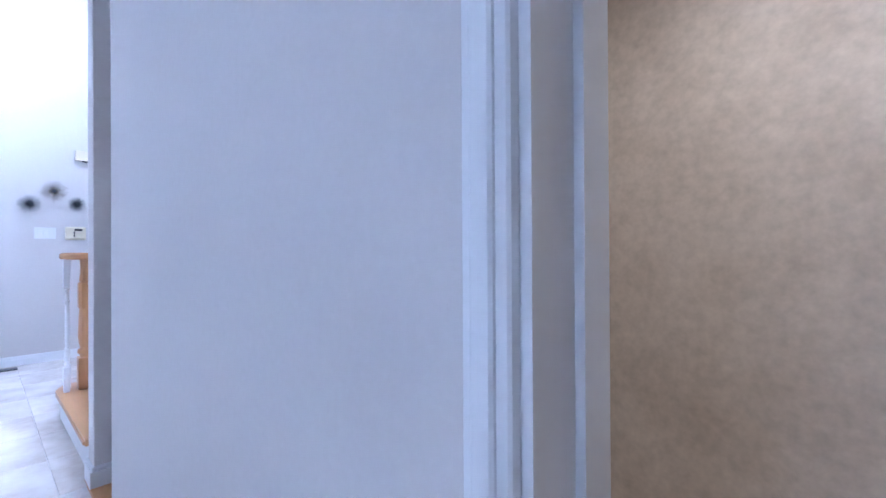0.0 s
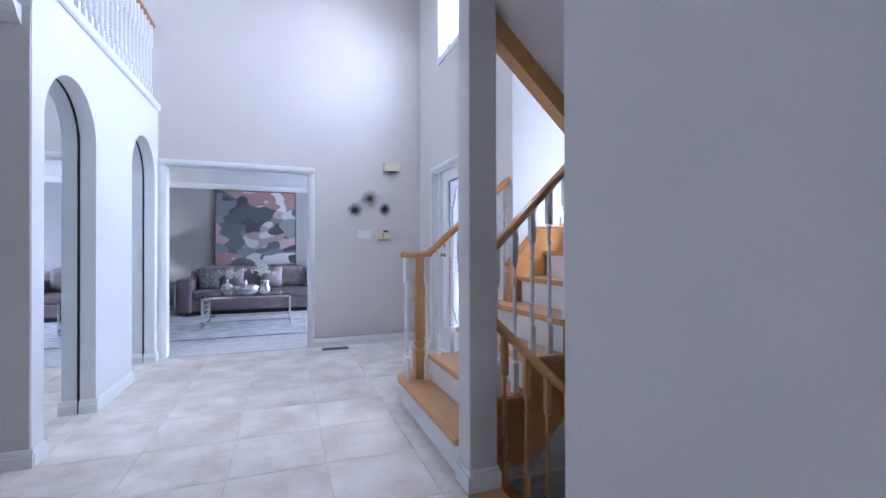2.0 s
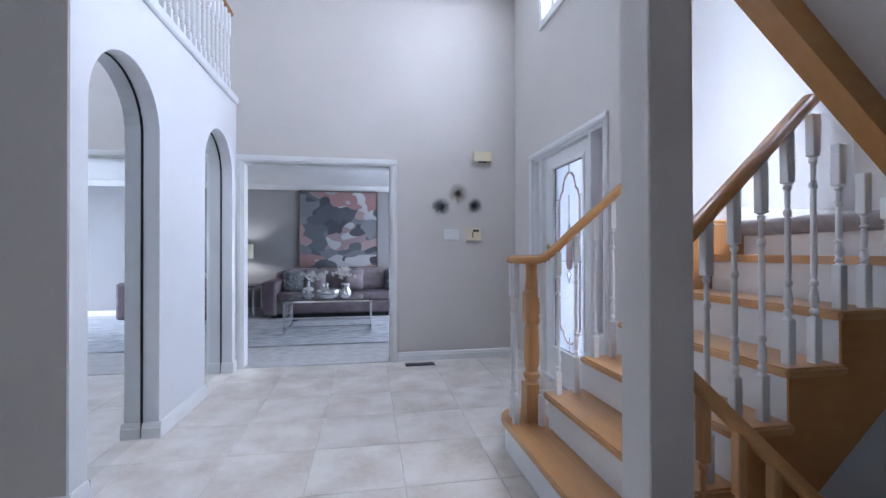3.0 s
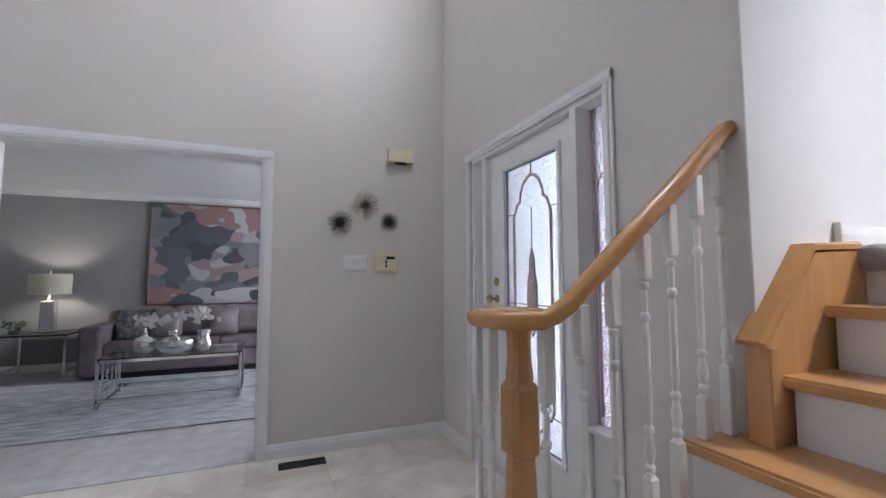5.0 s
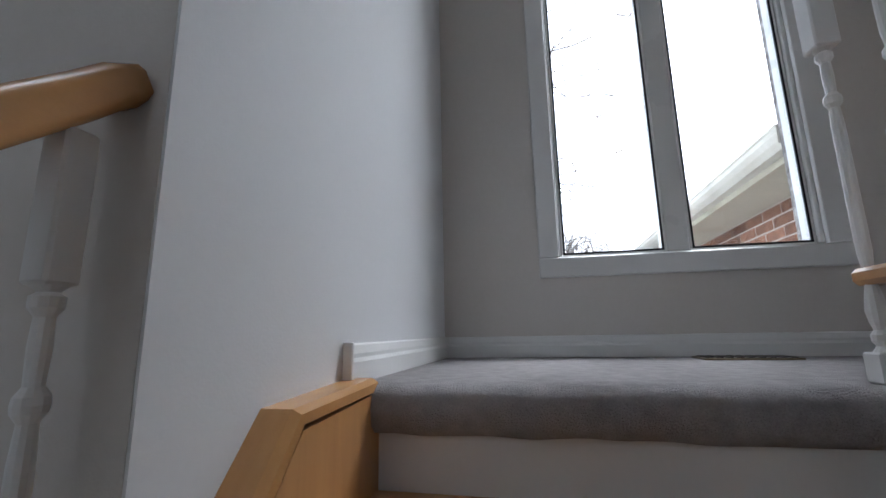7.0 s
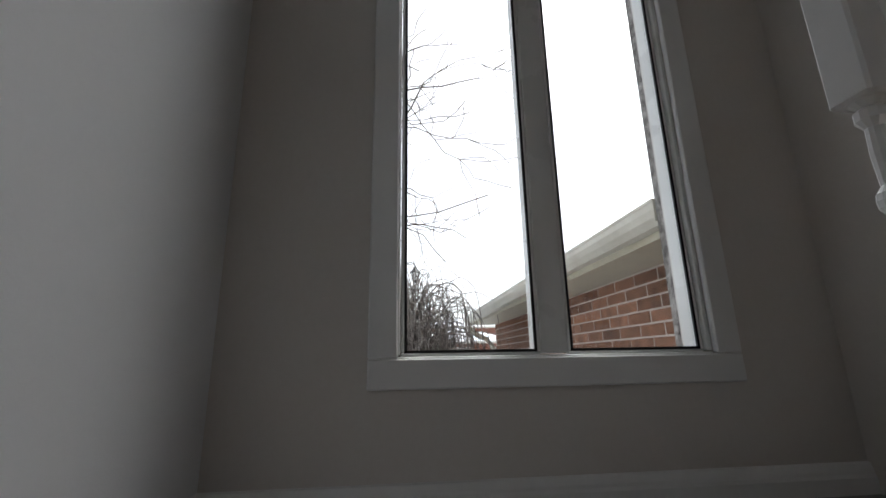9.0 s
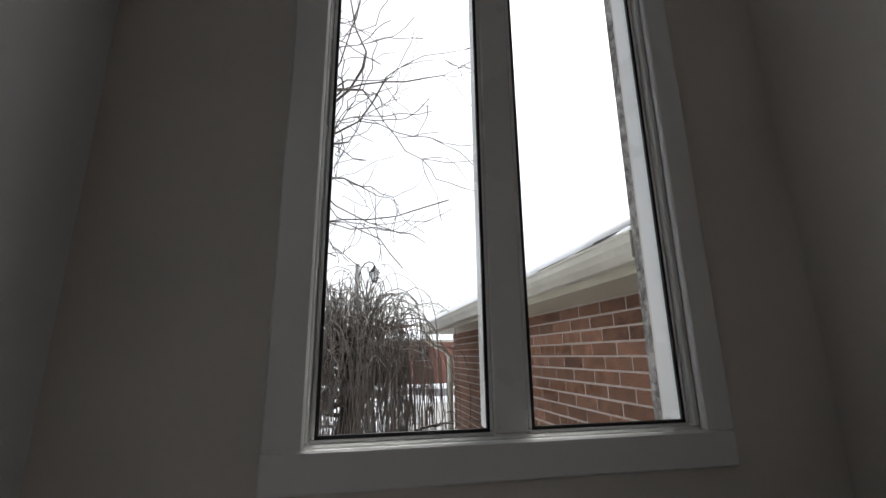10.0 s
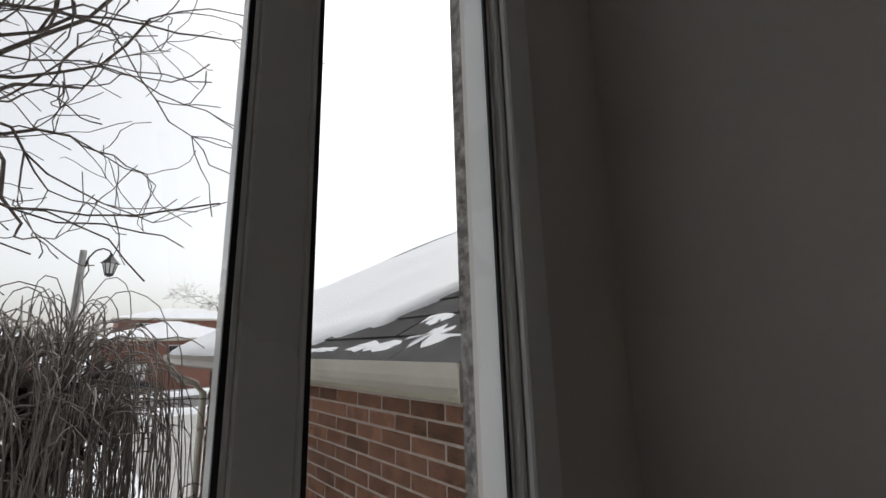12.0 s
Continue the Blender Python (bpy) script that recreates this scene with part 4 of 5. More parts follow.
# ---------- living room ----------
def sofa():
    s = thing("sofa", "long mauve-grey velvet sofa against the far wall", "sofa", at=(0.25, 9.86, 0))
    boxpart("base", (-1.42, -0.46, 0.09, 1.42, 0.48, 0.30), "sofa", s, 0.02, seg=2)
    boxpart("plinth", (-1.36, -0.42, 0.0, 1.36, 0.44, 0.09), "black", s)
    boxpart("backrest", (-1.42, 0.25, 0.28, 1.42, 0.5, 0.80), "sofa", s, 0.06, seg=3)
    for x0, x1 in ((-1.5, -1.26), (1.26, 1.5)):
        boxpart("armrest", (x0, -0.5, 0.06, x1, 0.46, 0.66), "sofa", s, 0.05, seg=3)
    boxpart("seat_cushion", (-1.26, -0.47, 0.30, 0.0, 0.3, 0.45), "sofa", s, 0.04, seg=3)
    boxpart("seat_cushion", (0.0, -0.47, 0.30, 1.26, 0.3, 0.45), "sofa", s, 0.04, seg=3)
    for k in range(4):
        boxpart("back_cushion", (-1.25 + k * 0.625, 0.05, 0.45, -0.64 + k * 0.625, 0.3, 0.86), "cushion", s, 0.08, seg=3)


sofa()


def pillow(at, mat, label, tilt):
    bm = B()
    n = 9
    grid = [[None] * n for _ in range(n)], [[None] * n for _ in range(n)]
    for side in (0, 1):
        for i in range(n):
            for j in range(n):
                u, v = 2 * i / (n - 1) - 1, 2 * j / (n - 1) - 1
                th = 0.075 * (max(0, (1 - u * u) * (1 - v * v)) ** 0.45)
                edge = 1 - 0.07 * (1 - abs(u * v))
                grid[side][i][j] = bm.verts.new((0.2 * u * edge, (th if side else -th), 0.2 * v * edge))
        for i in range(n - 1):
            for j in range(n - 1):
                bm.faces.new((grid[side][i][j], grid[side][i + 1][j], grid[side][i + 1][j + 1], grid[side][i][j + 1]))
    bmesh.ops.remove_doubles(bm, verts=bm.verts, dist=0.002)
    o = part("throw_pillow", bm, mat, None, "", True)
    o.matrix_world = pose(at[0], at[1], at[2], -18, 0, tilt)
    return tagged(o, label, "pillow", "sofa pillows")


M["pattern"] = material("patterned_fabric", (0.24, 0.25, 0.265), 0.8, vary=0.3, scale=26, fine=40, bump=0.2, second=(0.06, 0.07, 0.075))
pillow((-0.78, 9.80, 0.63), "pattern", "dark patterned throw pillow on the sofa", 8)
pillow((1.02, 9.80, 0.63), "pattern", "dark patterned throw pillow on the sofa", -8)
pillow((-0.42, 9.78, 0.64), "cushion", "mauve velvet throw pillow on the sofa", -4)
pillow((0.25, 9.78, 0.64), "cushion", "mauve velvet throw pillow on the sofa", 3)

rug = tagged(boxpart("rug", (-2.2, 7.19, 0.006, 3.0, 9.9, 0.02), "rug", None, 0.005), "pale distressed grey area rug on the carpet", "rug")


def coffee_table():
    t = thing("coffee_table", "chrome and glass coffee table on the rug", "table", at=(-0.03, 8.32, 0.02))
    w, d, h, r = 0.60, 0.34, 0.45, 0.014
    for x in (-w, w):
        for y in (-d, d):
            boxpart("leg", (x - r, y - r, 0, x + r, y + r, h), "chrome", t, 0.002)
        boxpart("side_rail", (x - r, -d, 0, x + r, d, 2 * r), "chrome", t)
        boxpart("side_rail", (x - r, -d, h - 2 * r, x + r, d, h), "chrome", t)
        for k, y in enumerate((-0.19, -0.05, 0.09, 0.22)):
            boxpart("fret_bar", (x - 0.008, y, 0.028, x + 0.008, y + 0.014, h - 0.028), "chrome", t)
            zz = 0.12 + 0.07 * k
            boxpart("fret_bar", (x - 0.007, -0.2 + 0.05 * k, zz, x + 0.007, 0.02 + 0.06 * k, zz + 0.013), "chrome", t)
    for y in (-d, d):
        boxpart("long_rail", (-w, y - r, h - 2 * r, w, y + r, h), "chrome", t)
        boxpart("long_rail", (-w, y - r, 0.06, w, y + r, 0.06 + 2 * r), "chrome", t)
    g = boxpart("glass_top", (-w - 0.01, -d - 0.01, h, w + 0.01, d + 0.01, h + 0.01), "glass", t, 0.002)
    g.visible_shadow = False


coffee_table()
TOP = 0.02 + 0.46


def vase(name, at, prof, mat, label, category):
    o = part(name, lathe(B(), prof, seg=24), mat, None, "", True)
    o.location = at
    return tagged(o, label, category)


def orchid(name, x, y, z, seed, label):
    o = thing(name, label, "flowers", at=(x, y, z))
    rnd = random.Random(seed)
    stems, pet = [], B()
    for s in range(2):
        ax = rnd.uniform(0, 6.28)
        pts = []
        for i in range(8):
            u = i / 7
            pts.append((0.13 * u * u * math.cos(ax) + 0.02 * s, 0.05 * u * math.sin(ax), 0.17 * math.sin(u * 1.9), 0.003))
        stems.append(pts)
    tube_part("stem", stems, "leaf", o, 5)
    for k in range(34):
        cx, cy, cz = rnd.gauss(0, 0.075), rnd.gauss(0, 0.05), 0.16 + rnd.gauss(0, 0.032)
        for q in range(5):
            a = 2 * math.pi * q / 5 + rnd.random()
            d, e = Vector((math.cos(a), rnd.uniform(-0.5, 0.1), math.sin(a))).normalized(), 0.026
            sd = d.cross(Vector((0, 1, 0))).normalized() * e * 0.55
            c = Vector((cx, cy, cz))
            v = [pet.verts.new(p) for p in (c, c + d * e * 0.6 + sd, c + d * e * 1.2, c + d * e * 0.6 - sd)]
            pet.faces.new(v)
    tagged(part("petals", pet, "petal", o, "white orchid petals"), kind="stuff")
    return o


vase("decanter", (-0.33, 8.25, TOP), [(0.05, 0), (0.085, 0.03), (0.095, 0.1), (0.08, 0.15), (0.03, 0.165), (0.022, 0.19), (0.03, 0.2), (0.016, 0.22), (0.02, 0.24), (0.002, 0.255)], "silver", "silver lidded jar on the coffee table", "jar")
vase("bowl", (-0.05, 8.2, TOP), [(0.08, 0), (0.14, 0.02), (0.175, 0.08), (0.18, 0.13), (0.17, 0.135), (0.15, 0.10)], "silver", "wide silver bowl on the coffee table", "bowl")
vase("decanter", (0.20, 8.25, TOP), [(0.05, 0), (0.08, 0.03), (0.085, 0.08), (0.06, 0.13), (0.055, 0.17), (0.075, 0.2), (0.07, 0.215)], "silver", "silver vase on the coffee table", "vase")
vase("stopper_jar", (-0.08, 8.34, TOP), [(0.04, 0), (0.06, 0.05), (0.05, 0.12), (0.02, 0.15), (0.018, 0.18), (0.028, 0.2), (0.002, 0.225)], "silver", "small silver jar behind the bowl", "jar")
orchid("orchid", -0.27, 8.42, TOP + 0.14, 3, "white orchid blooms above the coffee table")
orchid("orchid", 0.18, 8.28, TOP + 0.20, 5, "white orchid blooms in a silver vase")

lamp = thing("table_lamp", "silver table lamp with a cream drum shade", "lamp", at=(-1.76, 10.02, 0.56))
boxpart("foot", (-0.09, -0.09, 0, 0.09, 0.09, 0.02), "silver", lamp, 0.004)
boxpart("body", (-0.07, -0.07, 0.02, 0.07, 0.07, 0.40), "silver", lamp, 0.012, seg=2)
part("neck", lathe(B(), [(0.02, 0.40), (0.03, 0.42), (0.012, 0.44), (0.012, 0.50)], seg=14), "chrome", lamp, "", True)
_bm = lathe(B(), [(0.215, 0.48), (0.215, 0.74), (0.21, 0.74), (0.21, 0.48)], seg=32, cap=False)
part("shade", _bm, "shade", lamp, "cream linen drum shade", True)
part("finial", lathe(B(), [(0.004, 0.50), (0.006, 0.76), (0.018, 0.775), (0.004, 0.80)], seg=12), "chrome", lamp, "", True)
_d = bpy.data.lights.new("table_lamp_bulb", "POINT")
_d.energy, _d.color, _d.shadow_soft_size = 0.9, (1.0, 0.93, 0.82), 0.05
_o = new("table_lamp_bulb", _d)
_o.location = (-1.76, 10.02, 0.56 + 0.6)

st = thing("side_table", "dark side table with chrome frame beside the sofa", "table", at=(-1.80, 10.0, 0.006))
boxpart("top", (-0.36, -0.32, 0.53, 0.36, 0.34, 0.553), "black", st, 0.003)
for x in (-0.34, 0.34):
    for y in (-0.3, 0.32):
        boxpart("leg", (x - 0.014, y - 0.014, 0, x + 0.014, y + 0.014, 0.53), "chrome", st)
    boxpart("stretcher", (x - 0.012, -0.3, 0.08, x + 0.012, 0.32, 0.10), "chrome", st)
pl = thing("potted_plant", "small green potted plant on the side table", "plant", at=(-2.02, 9.85, 0.56))
part("pot", lathe(B(), [(0.05, 0), (0.065, 0.08), (0.058, 0.08), (0.05, 0.05)], seg=16), "silver", pl)
_bm, _rn = B(), random.Random(8)
for k in range(90):
    a, r, h = _rn.uniform(0, 6.28), 0.11 * _rn.random() ** 0.5, 0.08 + _rn.uniform(0, 0.08)
    c = Vector((r * math.cos(a), r * math.sin(a), h))
    d1 = Vector((_rn.gauss(0, 1), _rn.gauss(0, 1), _rn.gauss(0.3, 0.6))).normalized() * 0.03
    d2 = d1.cross(Vector((0.3, 0.5, 1))).normalized() * 0.012
    _bm.faces.new([_bm.verts.new(c + p) for p in (-d1, d2, d1, -d2)])
part("leaves", _bm, "leaf", pl)


def painting():
    p = thing("abstract_painting", "large square abstract canvas in grey, white and dusty pink", "painting", at=(-0.04, 10.4, 1.60))
    m = bpy.data.materials.new("abstract_paint")
    m.use_nodes = True
    n, l = m.node_tree.nodes, m.node_tree.links
    b = n["Principled BSDF"]
    co, mp = n.new("ShaderNodeTexCoord"), n.new("ShaderNodeMapping")
    mp.inputs["Scale"].default_value = (1.0, 1.0, 1.55)
    mp.inputs["Rotation"].default_value = (0, 0.45, 0)
    l.new(co.outputs["Object"], mp.inputs[0])
    no = n.new("ShaderNodeTexNoise")
    no.inputs["Scale"].default_value, no.inputs["Detail"].default_value = 1.7, 1.0
    l.new(mp.outputs[0], no.inputs["Vector"])
    warp = n.new("ShaderNodeVectorMath")
    warp.operation = "MULTIPLY_ADD"
    warp.inputs[1].default_value = (1.3, 1.3, 1.3)
    l.new(no.outputs["Color"], warp.inputs[0])
    l.new(mp.outputs[0], warp.inputs[2])
    vo = n.new("ShaderNodeTexVoronoi")
    vo.inputs["Scale"].default_value = 2.2
    l.new(warp.outputs[0], vo.inputs["Vector"])
    sp = n.new("ShaderNodeSeparateColor")
    l.new(vo.outputs["Color"], sp.inputs[0])
    rp = n.new("ShaderNodeValToRGB")
    rp.color_ramp.interpolation = "CONSTANT"
    stops = [(0.0, (0.08, 0.09, 0.105)), (0.14, (0.13, 0.145, 0.165)), (0.26, (0.36, 0.215, 0.21)), (0.38, (0.20, 0.21, 0.235)), (0.50, (0.46, 0.47, 0.485)),
             (0.60, (0.33, 0.25, 0.255)), (0.70, (0.55, 0.55, 0.56)), (0.78, (0.11, 0.12, 0.145)), (0.86, (0.42, 0.30, 0.30)), (0.95, (0.24, 0.255, 0.27))]
    rp.color_ramp.elements[0].color = (*stops[0][1], 1)
    rp.color_ramp.elements[1].position, rp.color_ramp.elements[1].color = stops[-1][0], (*stops[-1][1], 1)
    for pos, c in stops[1:-1]:
        e = rp.color_ramp.elements.new(pos)
        e.color = (*c, 1)
    l.new(sp.outputs[0], rp.inputs[0])
    l.new(rp.outputs[0], b.inputs["Base Color"])
    b.inputs["Roughness"].default_value = 0.6
    M["abstract"] = m
    boxpart("canvas", (-0.735, -0.035, -0.735, 0.735, -0.003, 0.735), "abstract", p)
    for d in ((-0.755, -0.755, 0.755, -0.735), (-0.755, 0.735, 0.755, 0.755), (-0.755, -0.735, -0.735, 0.735), (0.735, -0.735, 0.755, 0.735)):
        boxpart("frame", (d[0], -0.045, d[1], d[2], 0, d[3]), "bronze", p, 0.002)


painting()


# ---------- outside ----------
GX0, GX1, GYW = 3.64, 7.9, 2.12
garage = thing("garage", "brick attached garage with a snow-covered roof and ivory gutter", "garage")
boxpart("wall", (GX0, -3.5, -0.4, GX1 - 0.012, GYW - 0.0025, 2.145), "mortar", garage, label="brick wall with pale mortar joints")
boxpart("soffit", (GX0, GYW + 0.004, 2.118, GX1 + 0.1, 2.40, 2.128), "frieze", garage)
boxpart("fascia", (GX0, 2.40, 2.114, GX1 + 0.12, 2.418, 2.21), "frieze", garage)
RX1, RY, SL = GX1 + 0.16, 2.50, 0.52


def roof_z(y):
    return 2.20 + (RY - y) * SL


bm = B()
v = [bm.verts.new(p) for p in ((3.637, RY, roof_z(RY)), (RX1, RY, roof_z(RY)), (RX1 - 3.2, RY - 3.2, roof_z(RY - 3.2)), (3.637, RY - 3.2, roof_z(RY - 3.2)), (RX1, RY - 6.4, roof_z(RY)))]
bm.faces.new((v[0], v[1], v[2], v[3]))
bm.faces.new((v[1], v[4], v[2]))
part("roof", bm, "shingle", garage)
# snow blanket with an uneven lower edge and melted corner
bm = B()
NXs, NYs = 90, 46
rows = []
for j in range(NYs + 1):
    row = []
    for i in range(NXs + 1):
        x = 3.637 + (RX1 - 0.02 - 3.637) * i / NXs
        s = j / NYs
        melt = min(0.95, 0.45 * math.exp(-(x - 4.15) / 0.21))
        wob = 0.08 * noise.noise(Vector((x * 3.1, 0.3, 0))) + 0.06 * noise.noise(Vector((x * 12, 1.3, 0))) + 0.03 * noise.noise(Vector((x * 37, 2.3, 0)))
        y_lo = RY - 0.015 - max(0.0, melt + wob * (1 if melt > 0.02 else 0.3))
        y_hi = RY - 3.2
        y = y_lo + (y_hi - y_lo) * s ** 1.3
        xx = min(x, RX1 - (RY - y))
        h = 0.05 * min(1.0, (s * 14) ** 0.5) + 0.018 * noise.noise(Vector((x * 2, y * 2, 0.4))) * min(1, s * 8)
        row.append(bm.verts.new((xx, y, roof_z(y) + 0.004 + max(h, 0.0))))
    rows.append(row)
for a, b in zip(rows, rows[1:]):
    for i in range(NXs):
        bm.faces.new((a[i], a[i + 1], b[i + 1], b[i]))
part("snow_cover", bm, "snow", garage, "thick snow with a melted corner", True)
bm = B()
v = [bm.verts.new(p) for p in ((RX1, RY, roof_z(RY) + 0.02), (RX1, RY - 6.4, roof_z(RY) + 0.02), (RX1 - 3.2, RY - 3.2, roof_z(RY - 3.2) + 0.06))]
bm.faces.new(v)
part("snow_cover", bm, "snow", garage)
GUT = [(0.0, 0.0), (0.0, -0.115), (0.055, -0.125), (0.085, -0.085), (0.098, -0.05), (0.098, 0.0), (0.110, 0.004), (0.110, -0.012), (0.104, -0.012), (0.104, -0.055), (0.088, -0.095), (0.058, -0.134), (-0.006, -0.124), (-0.006, 0.0)]
part("gutter", prism(B(), [(2.422 + d * 0.9, 2.216 + h * 0.58) for d, h in GUT], "x", GX0, RX1), "gutter", garage, "ivory metal gutter")
boxpart("gutter_end", (GX0 - 0.003, 2.42, 2.135, GX0, 2.52, 2.216), "gutter", garage)
tube_part("downspout", [[(RX1 - 0.16, 2.46, 2.15, 0.034), (RX1 - 0.16, 2.45, 2.06, 0.034), (RX1 - 0.19, 2.38, 1.99, 0.034), (GX1 - 0.02, 2.24, 1.93, 0.034), (GX1 - 0.04, 2.175, 1.84, 0.034), (GX1 - 0.04, 2.17, -0.3, 0.034)]], "gutter", garage, 8)
for z in (0.6, 1.5):
    boxpart("downspout_strap", (GX1 - 0.10, GYW, z, GX1 + 0.02, 2.21, z + 0.03), "gutter", garage)

# shingles at the melted corner
_sh = B()
box(_sh, 0, 0, 0, 0.298, 0.15, 0.010)
_shm = mesh_of("shingle", _sh, "shingle")
_tilt = math.degrees(math.atan(SL))
for r in range(9):
    y = RY + 0.012 - r * 0.135
    for c in range(9):
        x = 3.638 + c * 0.305 + (0.15 if r % 2 else 0.0) + random.uniform(-0.01, 0.01)
        if x > 3.70 + 1.9 - r * 0.19:
            continue
        o = new("shingle", _shm)
        o.parent = garage
        o.matrix_local = pose(x, y - 0.14, roof_z(y - 0.14) + 0.002 + 0.004, -_tilt + 2.2, 0, 0)

# thin streaks of old snow lying on the bare shingles
for k, (x, s, lx, ly) in enumerate(((3.90, 0.13, 0.12, 0.06), (4.16, 0.06, 0.17, 0.035), (3.86, 0.33, 0.10, 0.06), (4.5, 0.05, 0.16, 0.02), (3.84, 0.52, 0.13, 0.06), (4.02, 0.24, 0.07, 0.05))):
    bm = B()
    ring = [bm.verts.new((x + lx * math.cos(a) * (1 + 0.6 * noise.noise(Vector((math.cos(a) * 2, math.sin(a) * 2, k * 3.0)))), RY - s + ly * math.sin(a) * (1 + 1.5 * noise.noise(Vector((math.cos(a) * 7, math.sin(a) * 3, k * 5.0)))), 0)) for a in [2 * math.pi * i / 28 for i in range(28)]]
    for v in ring:
        v.co.z = roof_z(v.co.y) + 0.019
    c = bm.verts.new((x, RY - s, roof_z(RY - s) + 0.026))
    for i in range(28):
        bm.faces.new((ring[i], ring[(i + 1) % 28], c))
    part("snow_patch", bm, "snow", garage, "thin streak of snow on the shingles", True)

driveway = tagged(boxpart("driveway", (8.4, -6.0, -0.37, 24.0, 1.9, -0.345), "concrete"), "salted concrete driveway cleared of snow", "driveway", kind="structure")
road = tagged(boxpart("road", (25.0, -200, -0.40, 32.5, 200, -0.35), "asphalt"), "wet street between snow banks", "road", kind="structure")
for k, x in enumerate((24.2, 32.5)):
    bm = B()
    n = 160
    rowa = []
    for i in range(n + 1):
        y = -60 + 120 * i / n
        h = 0.28 + 0.12 * noise.noise(Vector((y * 0.6, k * 5.0, 0)))
        rowa.append([bm.verts.new(p) for p in ((x, y, -0.37), (x + 0.25, y, -0.36 + h * 0.8), (x + 0.5, y, -0.36 + h), (x + 0.85, y, -0.37))])
    for a, b in zip(rowa, rowa[1:]):
        for i in range(3):
            bm.faces.new((a[i], a[i + 1], b[i + 1], b[i]))
    tagged(part("snow_bank_%d" % k, bm, "snow", None, "", True), "ploughed snow bank along the street", "snow bank", kind="structure")


def far_house(at, w, d, h, rise, label, garage_door=True):
    o = thing("house", label, "house", "houses across the street", at)
    boxpart("wall", (0, -w / 2, -0.5, d, w / 2, h), "far_brick", o)
    bm = B()
    e = 0.5
    a = [(-e, -w / 2 - e, h), (-e, w / 2 + e, h), (d + e, w / 2 + e, h), (d + e, -w / 2 - e, h), (d / 2, -w / 2 + d / 2, h + rise), (d / 2, w / 2 - d / 2, h + rise)]
    v = [bm.verts.new(p) for p in a]
    for q in ((0, 1, 5, 4), (1, 2, 5), (2, 3, 4, 5), (3, 0, 4), (3, 2, 1, 0)):
        bm.faces.new([v[i] for i in q])
    part("roof", bm, "snow", o, "snow-covered roof")
    boxpart("fascia", (-e - 0.02, -w / 2 - e, h - 0.15, -e + 0.05, w / 2 + e, h + 0.03), "gutter", o)
    n = max(2, int(w // 3))
    for k in range(n):
        y = -w / 2 + (k + 0.5) * w / n
        if garage_door and k == n - 1:
            boxpart("garage_door", (-0.06, y - 1.3, -0.4, 0.0, y + 1.3, 1.8), "plastic", o)
            continue
        wn = boxpart("window", (-0.05, y - 0.5, h - 1.55, 0.0, y + 0.5, h - 0.5), "black", o)
        boxpart("window_frame", (-0.08, y - 0.58, h - 1.63, -0.04, y + 0.58, h - 1.55), "plastic", o)
        boxpart("window_frame", (-0.08, y - 0.58, h - 0.5, -0.04, y + 0.58, h - 0.42), "plastic", o)
        boxpart("window_frame", (-0.08, y - 0.04, h - 1.55, -0.04, y + 0.04, h - 0.5), "plastic", o)
    return o


far_house((38, -2.0, -0.36), 9, 8, 3.4, 1.4, "red brick bungalow with a snow-covered roof")
far_house((49, -4.5, -0.36), 11, 8, 5.4, 1.3, "two-storey red brick house with a snowy roof", False)
far_house((40, 11.5, -0.36), 12, 8, 3.2, 2.2, "red brick house behind bare trees")
far_house((44, 28, -0.36), 13, 9, 5.4, 2.2, "two-storey red brick house across the street", False)

car = thing("car", "dark blue car parked across the street", "car", at=(35.4, 1.6, -0.36))
_bm = prism(B(), [(-2.1, 0.35), (-2.15, 0.7), (-1.4, 0.85), (-0.8, 1.35), (0.8, 1.38), (1.45, 0.9), (2.1, 0.8), (2.15, 0.35)], "x", -0.85, 0.85)
bmesh.ops.bevel(_bm, geom=list(_bm.edges), offset=0.06, segments=2, affect="EDGES")
part("body", _bm, "car", car)
for x in (-0.86, 0.70):
    for y in (-1.35, 1.35):
        o = part("wheel", lathe(B(), [(0.2, 0), (0.32, 0.01), (0.33, 0.09), (0.32, 0.16), (0.2, 0.17)], seg=18), "gasket", car)
        o.matrix_local = pose(x, y, 0.33, 0, 90, 0)
boxpart("side_window", (-0.87, -0.85, 0.9, -0.855, 0.85, 1.28), "black", car)

# street lamp
sl = thing("street_lamp", "grey post with a black lantern hanging from a curved arm", "street lamp", at=(14.5, 3.36, -0.36))
tube_part("post", [[(0, 0, -0.3, 0.10), (0, 0, 1.0, 0.085), (0, 0, 4.72, 0.06)]], "concrete", sl, 10)
_arm = [(0, -0.05, 4.35, 0.018), (0, -0.10, 4.58, 0.018), (0, -0.20, 4.74, 0.018), (0, -0.32, 4.80, 0.018), (0, -0.43, 4.76, 0.018), (0, -0.47, 4.68, 0.018)]
tube_part("arm", [_arm, [(0, -0.05, 4.1, 0.012), (0, -0.13, 4.3, 0.012), (0, -0.09, 4.5, 0.012)]], "black", sl, 6)
LY = -0.47
part("lantern_roof", lathe(B(), [(0.18, 4.48), (0.09, 4.58), (0.05, 4.63), (0.025, 4.69)], 0, LY, seg=8), "black", sl)
part("lantern_glass", lathe(B(), [(0.07, 4.26), (0.125, 4.48)], 0, LY, seg=8), "plastic", sl, "frosted white lantern glass")
